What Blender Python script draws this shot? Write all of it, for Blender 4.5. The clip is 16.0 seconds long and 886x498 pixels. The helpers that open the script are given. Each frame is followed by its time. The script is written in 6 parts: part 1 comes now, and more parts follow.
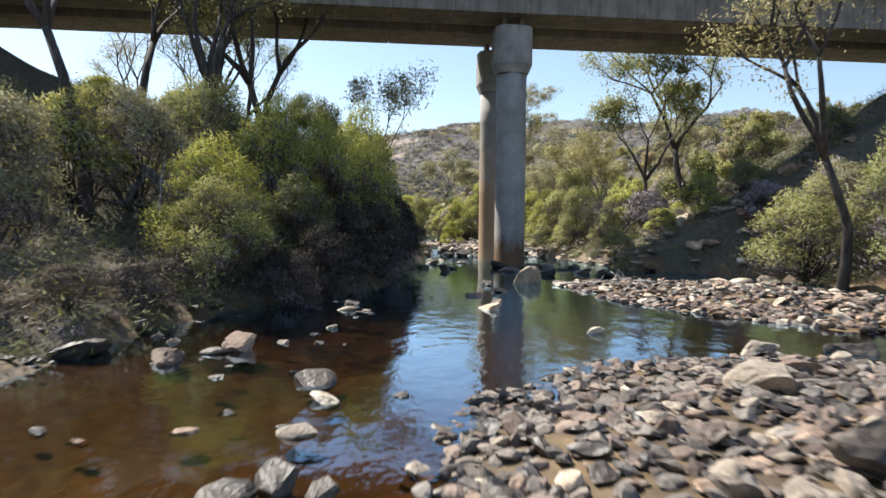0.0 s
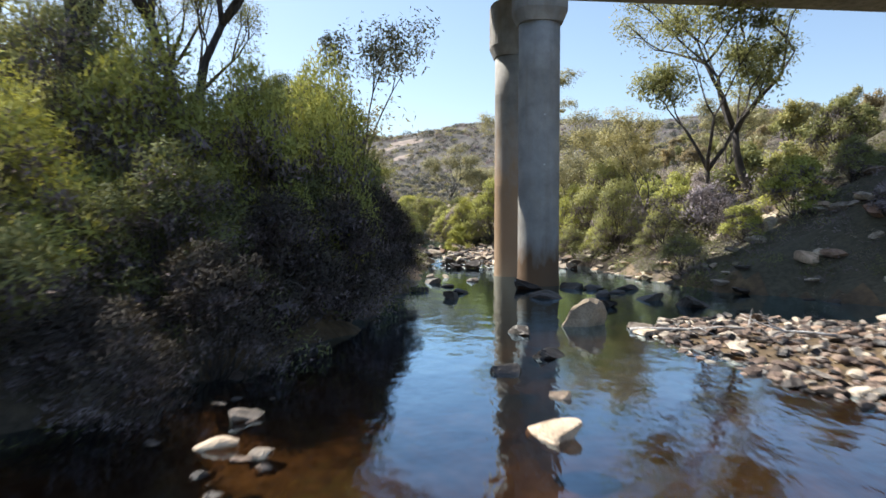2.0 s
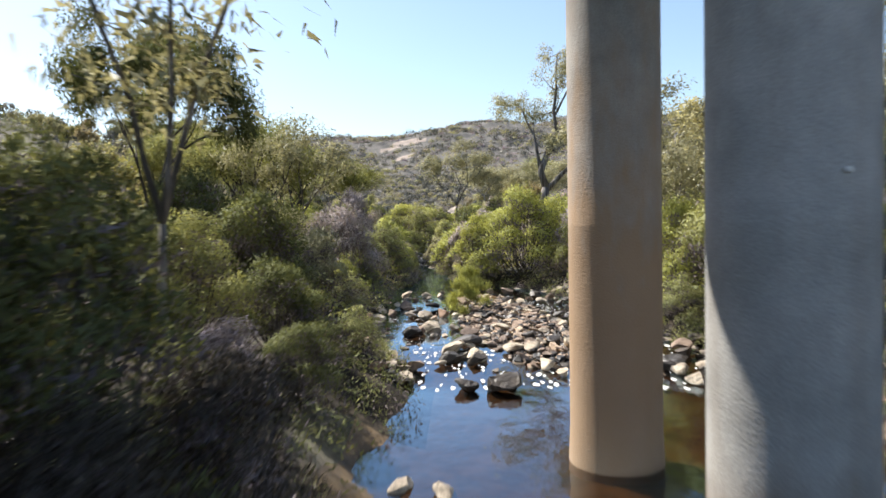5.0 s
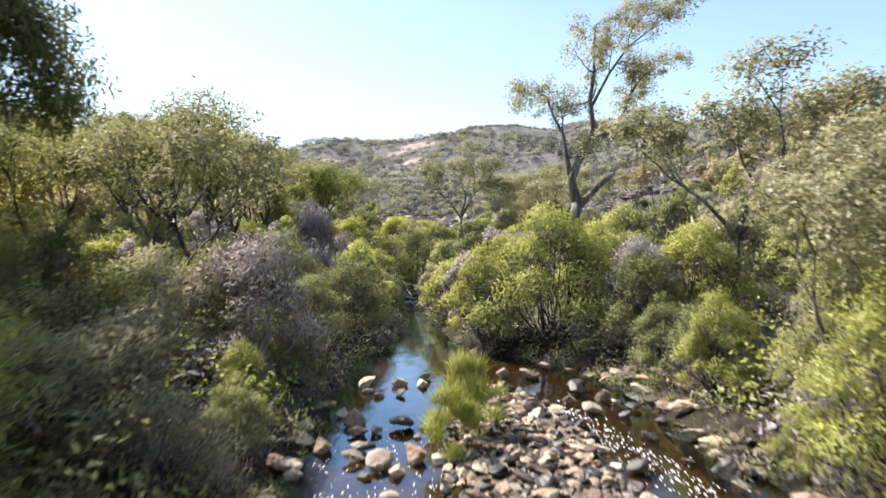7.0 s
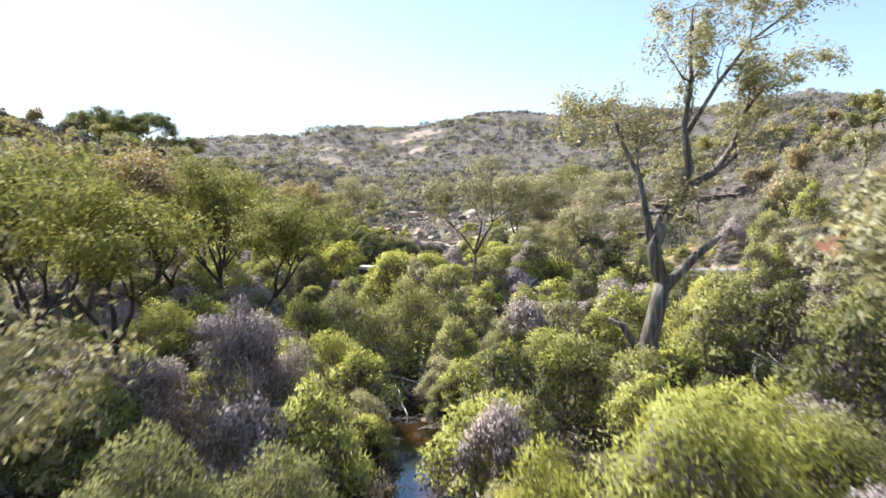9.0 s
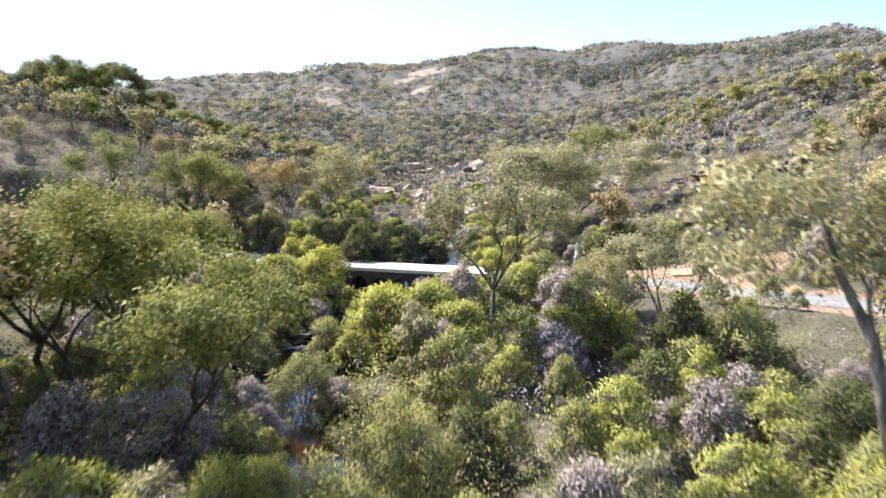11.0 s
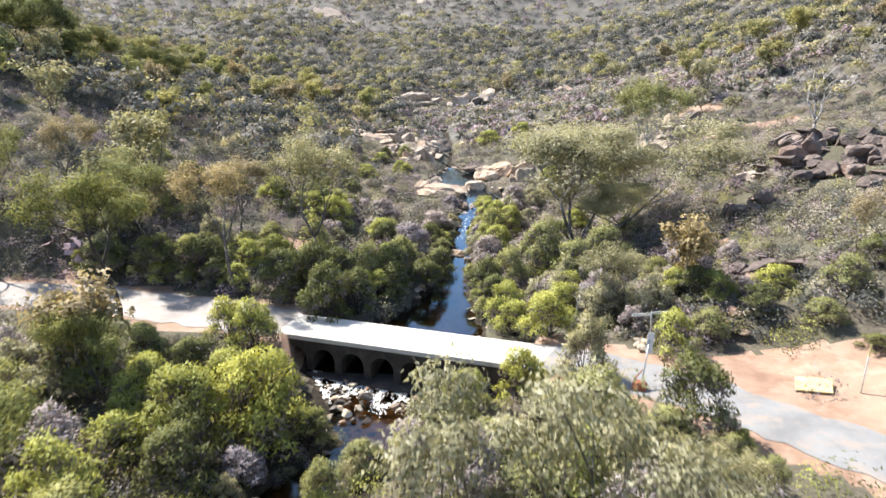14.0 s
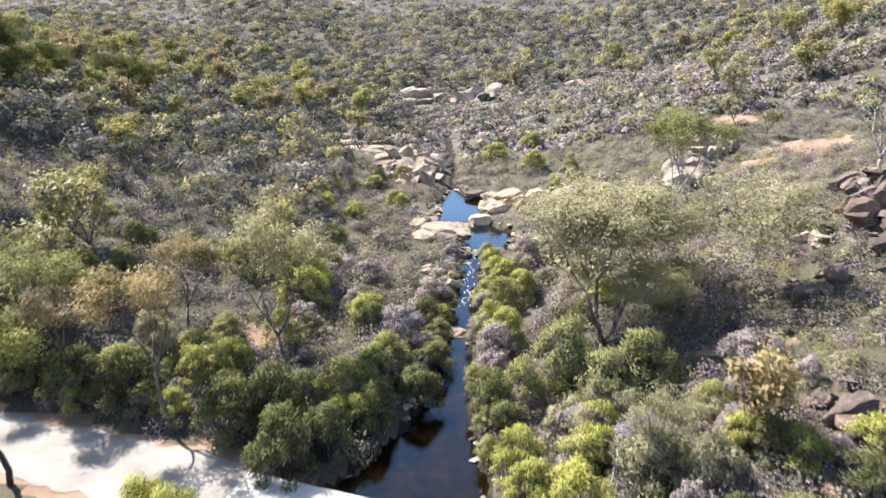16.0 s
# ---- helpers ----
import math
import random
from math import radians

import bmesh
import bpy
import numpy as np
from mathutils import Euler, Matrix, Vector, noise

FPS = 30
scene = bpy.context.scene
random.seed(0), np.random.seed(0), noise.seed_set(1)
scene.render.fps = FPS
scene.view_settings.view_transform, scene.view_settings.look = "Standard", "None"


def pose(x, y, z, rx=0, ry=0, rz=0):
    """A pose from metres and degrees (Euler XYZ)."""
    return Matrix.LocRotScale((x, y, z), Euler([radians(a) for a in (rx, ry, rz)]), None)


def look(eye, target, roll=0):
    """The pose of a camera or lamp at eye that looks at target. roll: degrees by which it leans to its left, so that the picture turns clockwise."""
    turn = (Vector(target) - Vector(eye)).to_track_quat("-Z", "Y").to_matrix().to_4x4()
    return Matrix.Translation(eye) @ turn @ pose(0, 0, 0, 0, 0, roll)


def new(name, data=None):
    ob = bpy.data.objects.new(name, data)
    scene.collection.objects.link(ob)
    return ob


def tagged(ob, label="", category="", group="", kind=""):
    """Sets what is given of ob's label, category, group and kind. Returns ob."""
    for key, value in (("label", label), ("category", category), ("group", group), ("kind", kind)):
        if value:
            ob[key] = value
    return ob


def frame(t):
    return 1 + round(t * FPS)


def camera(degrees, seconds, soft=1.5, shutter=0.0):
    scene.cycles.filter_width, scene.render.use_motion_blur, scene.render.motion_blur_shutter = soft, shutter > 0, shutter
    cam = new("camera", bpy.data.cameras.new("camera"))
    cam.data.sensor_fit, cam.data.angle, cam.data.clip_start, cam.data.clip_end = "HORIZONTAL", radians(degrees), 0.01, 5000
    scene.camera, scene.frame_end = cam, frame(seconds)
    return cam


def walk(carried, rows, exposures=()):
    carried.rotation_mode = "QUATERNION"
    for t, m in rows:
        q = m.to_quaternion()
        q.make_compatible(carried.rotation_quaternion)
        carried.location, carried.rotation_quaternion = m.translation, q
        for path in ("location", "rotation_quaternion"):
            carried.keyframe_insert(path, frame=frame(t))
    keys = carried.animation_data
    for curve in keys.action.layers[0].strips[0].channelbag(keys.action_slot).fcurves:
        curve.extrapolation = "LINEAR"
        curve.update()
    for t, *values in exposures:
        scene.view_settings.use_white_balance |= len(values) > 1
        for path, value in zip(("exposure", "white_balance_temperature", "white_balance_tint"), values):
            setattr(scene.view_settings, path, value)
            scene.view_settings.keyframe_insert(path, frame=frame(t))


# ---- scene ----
cam = camera(66.0, 16.0, soft=1.5, shutter=0.5)
PATH = [
    (0, (0.669, -1.369, 1.953), (0.648, 0.63, 1.888), 0.6),
    (0.5, (0.589, 0.783, 1.976), (0.562, 2.782, 1.912), 0.6),
    (1, (0.573, 3.062, 1.995), (0.543, 5.061, 1.932), 0.4),
    (1.5, (0.583, 5.448, 2.012), (0.551, 7.447, 1.952), 0.4),
    (2, (0.6, 7.906, 2.119), (0.562, 9.905, 2.059), 0.1),
    (2.5, (0.562, 10.71, 2.332), (0.52, 12.708, 2.275), -0.1),
    (3, (0.531, 13.604, 2.555), (0.487, 15.603, 2.496), -0.2),
    (3.5, (0.459, 16.89, 2.888), (0.409, 18.888, 2.828), -0.6),
    (4, (0.328, 20.277, 3.346), (0.274, 22.275, 3.283), -1.3),
    (6.5, (0.892, 36.792, 4.817), (0.819, 38.79, 4.765), -0.1),
    (7, (0.875, 39.989, 5.262), (0.793, 41.987, 5.214), 0.0),
    (7.5, (0.693, 43.239, 6.056), (0.607, 45.237, 6.008), 0.2),
    (8, (0.482, 46.512, 7.114), (0.393, 48.51, 7.067), 0.0),
    (8.5, (0.349, 50.082, 8.204), (0.252, 52.079, 8.154), -0.1),
    (9, (0.108, 53.435, 9.337), (0.007, 55.43, 9.244), -0.1),
    (9.5, (-0.124, 56.662, 10.561), (-0.229, 58.654, 10.421), -0.1),
    (10, (-0.356, 59.848, 11.781), (-0.464, 61.836, 11.595), -0.1),
    (12.5, (-1.115, 78.699, 17.382), (-1.239, 80.652, 16.971), 0.1),
    (13, (-1.204, 82.047, 18.48), (-1.334, 83.99, 18.024), 0.2),
    (13.5, (-1.433, 85.32, 19.63), (-1.562, 87.252, 19.129), 0.2),
    (14, (-1.555, 88.659, 20.86), (-1.687, 90.579, 20.317), -0.0),
    (14.5, (-1.615, 92.048, 22.019), (-1.751, 93.956, 21.434), -0.1),
    (15, (-1.667, 95.46, 23.287), (-1.807, 97.358, 22.673), -0.1),
    (15.5, (-1.79, 98.798, 24.475), (-1.933, 100.697, 23.862), -0.1),
    (16, (-1.793, 102.171, 25.831), (-1.941, 104.068, 25.216), -0.3),
]
walk(cam, [(t, look(eye, target, roll)) for t, eye, target, roll in PATH], [(0, .9), (4, .9), (6.5, 1.26), (16, 1.32)])

# ---- world, sun ----
SUN_EL, SUN_AZ = 50.5, -52.0      # height, and turn from +y towards +x, in degrees
world = bpy.data.worlds.new("sky")
scene.world = world
world.use_nodes = True
wn = world.node_tree
sky = wn.nodes.new("ShaderNodeTexSky")
sky.sky_type, sky.sun_disc = "NISHITA", False
sky.sun_elevation, sky.sun_rotation = radians(SUN_EL), radians(SUN_AZ)
sky.air_density, sky.dust_density, sky.ozone_density = 1.0, .8, 1.2
wn.links.new(sky.outputs[0], wn.nodes["Background"].inputs[0])
wn.nodes["Background"].inputs[1].default_value = 0.105
sun_data = bpy.data.lights.new("sun", "SUN")
sun_data.energy, sun_data.angle, sun_data.color = 5.0, radians(0.53), (1.0, 0.95, 0.87)
sun = new("sun", sun_data)
sun_dir = Vector((math.sin(radians(SUN_AZ)) * math.cos(radians(SUN_EL)), math.cos(radians(SUN_AZ)) * math.cos(radians(SUN_EL)), math.sin(radians(SUN_EL))))
sun.matrix_world = look(sun_dir * 200, (0, 0, 0))

# ---- the lie of the land ----
# along the creek: y, left edge, right edge, water level
CREEK = np.array([
    (-60, -9, 15, -0.05), (-20, -7, 15, -0.05), (5, -5.2, 15, 0), (12, -4.8, 15.5, 0), (18, -2.4, 15.5, 0), (25, -1.3, 13.5, 0),
    (31, -1.0, 9.6, 0), (38, -1.1, 8.4, 0), (44, -0.9, 7.8, 0.02), (48, -2.2, 7.4, 0.3), (53, -2.8, 6.4, 0.42), (58, -3.2, 6.2, 0.55),
    (63, -3.2, 4.6, 0.65), (67, -2.6, 0.6, 0.7), (73, -2.3, -0.6, 0.75), (80, -3.6, -1.2, 0.85), (92, -8.5, -5.5, 1.0), (104, -13.2, -10.2, 1.15),
    (110, -14.0, -11.0, 1.2), (115, -12.3, -8.6, 1.2), (120, -9.2, -5.0, 1.2), (124, -10.6, -2.6, 1.25), (127.5, -13.0, -1.8, 1.5), (129.5, -13.0, -2.0, 2.1)])
CREEK_UP = np.array([
    (133, -9.8, -2.0, 2.2), (138, -7.2, -2.7, 2.2), (144, -5.8, -3.5, 2.25), (152, -5.3, -3.4, 2.3), (160, -4.9, -3.5, 2.45), (168, -5.0, -3.2, 2.7),
    (171, -4.6, -2.4, 2.9), (173, -5.0, 0.4, 3.0), (179, -5.6, 0.2, 3.0), (182, -7.5, -2.5, 3.05), (184, -9.6, -3.6, 3.1), (194, -9.2, -3.6, 3.15), (198, -8.8, -6.4, 3.2), (201, -8.4, -7.6, 3.3), (210, -8.6, -8.0, 3.8), (238, -11.8, -11.2, 5.0), (244, -12, -12.5, 5.2)])
CREEK = np.vstack([CREEK, CREEK_UP])
# the banks: y, then for each side slope near the creek, its width, slope beyond
BANKS = np.array([
    (-60, .10, 8, .30, .06, 8, .25), (8, .12, 6, .42, .06, 8, .25), (22, .22, 5, .50, .10, 3, .45), (31, .30, 6, .55, .40, 4, .62), (42, .22, 6, .50, .30, 5, .55),
    (52, .12, 12, .25, .10, 9, .22), (64, .06, 16, .22, .07, 16, .20), (90, .05, 14, .16, .08, 20, .20), (112, .10, 12, .16, .10, 14, .24), (130, .12, 12, .22, .10, 12, .26),
    (150, .16, 14, .25, .12, 12, .26), (180, .12, 12, .28, .13, 14, .28), (220, .10, 14, .27, .10, 18, .29), (300, .05, 40, .18, .06, 30, .28), (400, .02, 40, .06, .03, 40, .20), (900, .0, 40, .02, .0, 40, .05)])
ROADS = [np.array([(-130, 122, 7.0), (-90, 128, 5.6), (-60, 132, 4.8), (-42, 133.2, 4.3), (-32, 133.6, 4.15), (-24, 132.0, 4.05), (-19.5, 131.0, 3.97), (-14.6, 129.9, 3.92)]),
         np.array([(2.0, 125.7, 3.92), (5.5, 124.2, 4.0), (9.5, 121.2, 4.25), (13.5, 116.8, 4.6), (18, 111.5, 5.0), (24, 106, 5.4), (32, 101, 6.0), (50, 93, 7.5), (80, 84, 11)])]
ROAD_HALF = [2.35, 2.5]
_wave = np.random.RandomState(5)
WAVES = [(a, _wave.uniform(0, 6.28), 6.28 / l, _wave.uniform(0, 6.28)) for l, a in
         ((1.7, .035), (2.6, .05), (4.1, .07), (6.5, .10), (9, .13), (15, .2), (23, .3), (37, .5), (60, .8), (95, 1.4), (150, 2.4), (260, 4.0))]


def lumps(x, y, low=0, high=12):
    z = 0.0 * x
    for a, turn, k, phase in WAVES[low:high]:
        z = z + a * np.sin(k * (x * math.cos(turn) + y * math.sin(turn)) + phase) * np.sin(k * .83 * (y * math.cos(turn) - x * math.sin(turn)) + 2 * phase)
    return z


def smooth(a, b, v):
    s = np.clip((v - a) / (b - a), 0, 1)
    return s * s * (3 - 2 * s)


def creek(y):
    return [np.interp(y, CREEK[:, 0], CREEK[:, n]) for n in (1, 2, 3)]


def to_road(x, y, road):
    """Distance to a road's line, and the road's height there."""
    best, height = np.full(np.shape(x), 1e9), np.zeros(np.shape(x))
    for a, b in zip(road[:-1], road[1:]):
        d = b[:2] - a[:2]
        s = np.clip(((x - a[0]) * d[0] + (y - a[1]) * d[1]) / (d @ d), 0, 1)
        far = np.hypot(x - a[0] - s * d[0], y - a[1] - s * d[1])
        height = np.where(far < best, a[2] + s * (b[2] - a[2]), height)
        best = np.minimum(best, far)
    return best, height


def mound(x, y, cx, cy, rx, ry, turn):
    c, s = math.cos(radians(turn)), math.sin(radians(turn))
    u, v = (x - cx) * c + (y - cy) * s, -(x - cx) * s + (y - cy) * c
    return 1 - np.hypot(u / rx, v / ry)


BARS = ((5.6, 1.6, 4.9, 7.2, 8, .32), (9.6, 17.2, 3.9, 7.2, 28, .26), (2.2, 53.0, 1.7, 7.0, 6, .07), (-6.4, 6.8, 1.6, 2.5, 0, .10))


def ground(x, y):
    """The height of the ground."""
    x, y = np.asarray(x, float), np.asarray(y, float)
    left, right, level = creek(y)
    level = level + np.clip(y - 240, 0, 80) * .03
    wiggle = .35 * np.sin(y * .9 + 1) * np.sin(y * .37) + .25 * np.sin(y * 2.1)
    left, right = left + wiggle * .7, right - wiggle * .8
    bank = [np.interp(y, BANKS[:, 0], BANKS[:, n]) for n in range(1, 7)]
    lu, ru = left - x, x - right
    u = np.maximum(lu, ru)
    out = np.clip(u, 0, None)
    s1, w1, s2 = (np.where(lu > ru, bank[n], bank[n + 3]) for n in range(3))
    rise = .55 * (1 - np.exp(-out / .8)) + s1 * np.minimum(out, w1) + s2 * np.clip(out - w1, 0, None)
    rise = np.where(rise > 18, 18 + 18 * np.tanh((rise - 18) / 18), rise)
    fade = smooth(0, 6, out)
    z = level + rise + fade * lumps(x, y, 3, 7) * 1.3 + smooth(10, 60, out) * lumps(x, y, 7, 11) + smooth(0, .6, out) * lumps(x, y, 0, 3)
    # the far hill
    hill = smooth(270, 720, y) * np.clip(1.0 + np.where(x < 0, x / 620, -x / 900), .35, 1.15) * 96 * (1 - .6 * smooth(730, 1500, y))
    z = z + hill + smooth(300, 500, y) * lumps(x, y, 9, 12) * 1.2
    # the bed, with gravel bars
    bed = level - .12 - .38 * smooth(0, 2.2, -u) + lumps(x, y, 0, 4) * .45
    for cx, cy, rx, ry, turn, top in BARS:
        m = mound(x, y, cx, cy, rx, ry, turn)
        bed = np.maximum(bed, level + np.minimum(m * 1.6 + .0, 1) * top + lumps(x, y, 0, 3) * .5 - .02)
    z = np.where(u < 0, bed, z)
    # roads
    for road, half in zip(ROADS, ROAD_HALF):
        far, height = to_road(x, y, road)
        over = (x - (-14.2)) * (x - 1.6) < 0
        w = (1 - smooth(half + .3, half + 6.0, far)) * np.where((u < 0) | ((y > 122) & (y < 134) & over), 0, 1)
        z = z * (1 - w) + (height - .05) * w
    return z


# ---- materials ----
def material(name, rough=.8, bump=0.0, bump_scale=20.0, spec=.5, metal=0.0):
    """A principled material; returns it with its nodes, links, shader and a helper for nodes."""
    mat = bpy.data.materials.new(name)
    mat.use_nodes = True
    nodes, links = mat.node_tree.nodes, mat.node_tree.links
    shader = nodes["Principled BSDF"]
    shader.inputs["Roughness"].default_value = rough
    shader.inputs["Metallic"].default_value = metal
    shader.inputs["Specular IOR Level"].default_value = spec
    if bump:
        relief = nodes.new("ShaderNodeTexNoise")
        relief.inputs["Scale"].default_value, relief.inputs["Detail"].default_value = bump_scale, 6
        node = nodes.new("ShaderNodeBump")
        node.inputs["Strength"].default_value, node.inputs["Distance"].default_value = bump, .05
        where = nodes.new("ShaderNodeTexCoord")
        links.new(where.outputs["Object"], relief.inputs["Vector"])
        links.new(relief.outputs["Fac"], node.inputs["Height"])
        links.new(node.outputs["Normal"], shader.inputs["Normal"])
    return mat, nodes, links, shader


def ramp(nodes, links, fac, stops, where="CONSTANT"):
    node = nodes.new("ShaderNodeValToRGB")
    ends = node.color_ramp.elements
    while len(ends) < len(stops):
        ends.new(.5)
    for end, (at, colour) in zip(ends, stops):
        end.position, end.color = at, (*colour, 1)
    links.new(fac, node.inputs["Fac"])
    return node.outputs["Color"]


def noise_of(nodes, links, scale, detail=5.0, coord="Object", rough=.55, stretch=None):
    where = nodes.new("ShaderNodeTexCoord")
    node = nodes.new("ShaderNodeTexNoise")
    node.inputs["Scale"].default_value, node.inputs["Detail"].default_value, node.inputs["Roughness"].default_value = scale, detail, rough
    out = where.outputs[coord]
    if stretch:
        turn = nodes.new("ShaderNodeMapping")
        turn.inputs["Scale"].default_value = stretch
        links.new(out, turn.inputs["Vector"])
        out = turn.outputs["Vector"]
    links.new(out, node.inputs["Vector"])
    return node.outputs["Fac"]


def mix(nodes, links, fac, a, b, mode="MIX"):
    node = nodes.new("ShaderNodeMix")
    node.data_type, node.blend_type = "RGBA", mode
    for socket, value in ((node.inputs[0], fac), (node.inputs[6], a), (node.inputs[7], b)):
        if isinstance(value, bpy.types.NodeSocket):
            links.new(value, socket)
        elif isinstance(value, tuple):
            socket.default_value = (*value, 1)
        else:
            socket.default_value = value
    return node.outputs[2]


def leaf_material(name, dark, mid, light, glow=.34, gloss=.6, coating=.012, even=.6, size=.9):
    """Leaves: diffuse and translucent, with colours that vary from plant to plant and leaf to leaf."""
    mat = bpy.data.materials.new(name)
    mat.use_nodes = True
    nodes, links = mat.node_tree.nodes, mat.node_tree.links
    nodes.remove(nodes["Principled BSDF"])
    info, geo = nodes.new("ShaderNodeObjectInfo"), nodes.new("ShaderNodeNewGeometry")
    leaf = ramp(nodes, links, geo.outputs["Random Per Island"], ((0, dark), (.55, mid), (1, light)))
    big = noise_of(nodes, links, size, 2)
    patch = ramp(nodes, links, big, ((.35, dark), (.65, light)))
    colour = mix(nodes, links, even, leaf, patch)
    tint = ramp(nodes, links, info.outputs["Random"], ((0, (.90, .84, .92)), (.5, (1.03, .97, 1.12)), (1, (1.18, 1.06, 1.02))))
    colour = mix(nodes, links, 1.0, colour, tint, "MULTIPLY")
    diffuse, through_leaf, shine = nodes.new("ShaderNodeBsdfDiffuse"), nodes.new("ShaderNodeBsdfTranslucent"), nodes.new("ShaderNodeBsdfGlossy")
    shine.inputs["Roughness"].default_value = gloss
    shine.inputs["Color"].default_value = (.9, .92, .95, 1)
    lit = mix(nodes, links, 1.0, colour, (1.15, 1.1, .8), "MULTIPLY")
    links.new(colour, diffuse.inputs["Color"])
    links.new(lit, through_leaf.inputs["Color"])
    both, coat, out = nodes.new("ShaderNodeMixShader"), nodes.new("ShaderNodeMixShader"), nodes["Material Output"]
    both.inputs[0].default_value, coat.inputs[0].default_value = glow, coating
    links.new(diffuse.outputs[0], both.inputs[1])
    links.new(through_leaf.outputs[0], both.inputs[2])
    links.new(both.outputs[0], coat.inputs[1])
    links.new(shine.outputs[0], coat.inputs[2])
    links.new(coat.outputs[0], out.inputs["Surface"])
    return mat


def rock_material(name, dark, mid, light, scale=1.6, rough=.85):
    mat, nodes, links, shader = material(name, rough, .5, 9)
    info = nodes.new("ShaderNodeObjectInfo")
    geo = nodes.new("ShaderNodeNewGeometry")
    grain = ramp(nodes, links, noise_of(nodes, links, scale, 8, rough=.65), ((.3, dark), (.5, mid), (.72, light)))
    fine = ramp(nodes, links, noise_of(nodes, links, scale * 14, 4), ((.3, (.72, .72, .72)), (.7, (1.12, 1.12, 1.12))))
    colour = mix(nodes, links, 1.0, grain, fine, "MULTIPLY")
    own = ramp(nodes, links, info.outputs["Random"], ((0, (.42, .40, .40)), (.4, (.92, .90, .87)), (.85, (1.3, 1.27, 1.2)), (1, (1.2, .98, .82))))
    colour = mix(nodes, links, 1.0, colour, own, "MULTIPLY")
    each = ramp(nodes, links, geo.outputs["Random Per Island"], ((0, (.4, .38, .38)), (.5, (.95, .95, .95)), (1, (1.45, 1.36, 1.22))))
    colour = mix(nodes, links, 1.0, colour, each, "MULTIPLY")
    links.new(colour, shader.inputs["Base Color"])
    return mat


LEAF_BRIGHT = leaf_material("leaf_bright", (0.216, 0.242, 0.055), (0.361, 0.4, 0.094), (0.489, 0.533, 0.152))
LEAF_YELLOW = leaf_material("leaf_yellow", (.20, .20, .075), (.34, .345, .13), (.48, .48, .20), glow=.3)
LEAF_OLIVE = leaf_material("leaf_olive", (0.16, 0.18, 0.069), (0.27, 0.294, 0.109), (0.401, 0.436, 0.178))
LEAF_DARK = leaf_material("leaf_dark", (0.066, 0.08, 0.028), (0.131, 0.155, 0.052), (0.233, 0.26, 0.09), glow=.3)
LEAF_GREY = leaf_material("leaf_grey", (.200, .187, .177), (.318, .298, .288), (.445, .418, .405), glow=.2)
LEAF_GUM = leaf_material("leaf_gum", (0.207, 0.215, 0.117), (0.329, 0.334, 0.175), (0.493, 0.493, 0.286), gloss=.4)
LEAF_LUSH = leaf_material("leaf_lush", (0.137, 0.157, 0.044), (0.239, 0.265, 0.077), (0.366, 0.392, 0.131))
LEAF_FRESH = leaf_material("leaf_fresh", (0.163, 0.179, 0.079), (0.278, 0.296, 0.131), (0.404, 0.42, 0.2), coating=.0, even=.8, size=.4)
# Brown twigs taken almost to black in place of tree shade on the bank.
LEAF_BROWN_SHADE = leaf_material("shaded_brown_twigs", (.032, .027, .022), (.062, .055, .040), (.115, .105, .07), glow=.15)
LEAF_AUTUMN = leaf_material("leaf_ochre", (.209, .181, .096), (.332, .296, .160), (.469, .417, .239))
LEAF_DRY = leaf_material("dry_twigs", (.098, .086, .080), (.182, .163, .154), (.305, .278, .266), glow=.1)
# Leaf colours for the hills, with distance haze mixed in as grey and blue.
HAZE_OLIVE = leaf_material("hazed_hill_olive", (.155, .158, .128), (.250, .254, .208), (.375, .378, .318), glow=.25, coating=.0, even=.8, size=.4)
HAZE_GREEN = leaf_material("hazed_hill_green", (.175, .182, .110), (.285, .287, .172), (.430, .422, .265), glow=.25, coating=.0, even=.8, size=.4)
HAZE_DARK = leaf_material("hazed_hill_dark", (.062, .072, .062), (.110, .125, .105), (.185, .200, .168), glow=.2, coating=.0, even=.8, size=.4)
HAZE_GREY = leaf_material("hazed_hill_grey", (.204, .166, .163), (.291, .243, .241), (.388, .328, .327), glow=.1, coating=.0, even=.8, size=.4)
HAZE_OCHRE = leaf_material("hazed_hill_ochre", (.180, .162, .145), (.280, .255, .228), (.400, .365, .350), glow=.25, coating=.0, even=.8, size=.4)
GRASS = leaf_material("grass_blades", (.165, .152, .100), (.285, .262, .175), (.430, .390, .270))
ROCK = rock_material("river_stone", (.15, .13, .11), (.35, .315, .27), (.60, .56, .50))
ROCK_PALE = rock_material("pale_stone", (.26, .22, .165), (.46, .40, .31), (.64, .58, .47))
# Wet stone, darkened beyond that to hold the shade on bank and boulders.
ROCK_DARK = rock_material("wet_shaded_stone", (.022, .019, .017), (.048, .041, .036), (.095, .082, .07), rough=.5)
GRANITE = rock_material("granite", (.13, .115, .105), (.27, .24, .22), (.42, .38, .35), scale=.8)
ROCK_PURPLE = rock_material("weathered_ledge", (.055, .044, .044), (.125, .102, .099), (.24, .205, .195), scale=1.1)
GRANITE_TAN = rock_material("tan_granite", (.15, .115, .095), (.30, .245, .205), (.43, .37, .32), scale=.7)
GRANITE_FAR = rock_material("pinkish_granite", (.14, .115, .10), (.22, .18, .16), (.30, .25, .225), scale=.15)
ROCK_RED = rock_material("brown_stone", (.10, .075, .06), (.19, .145, .12), (.31, .25, .21))


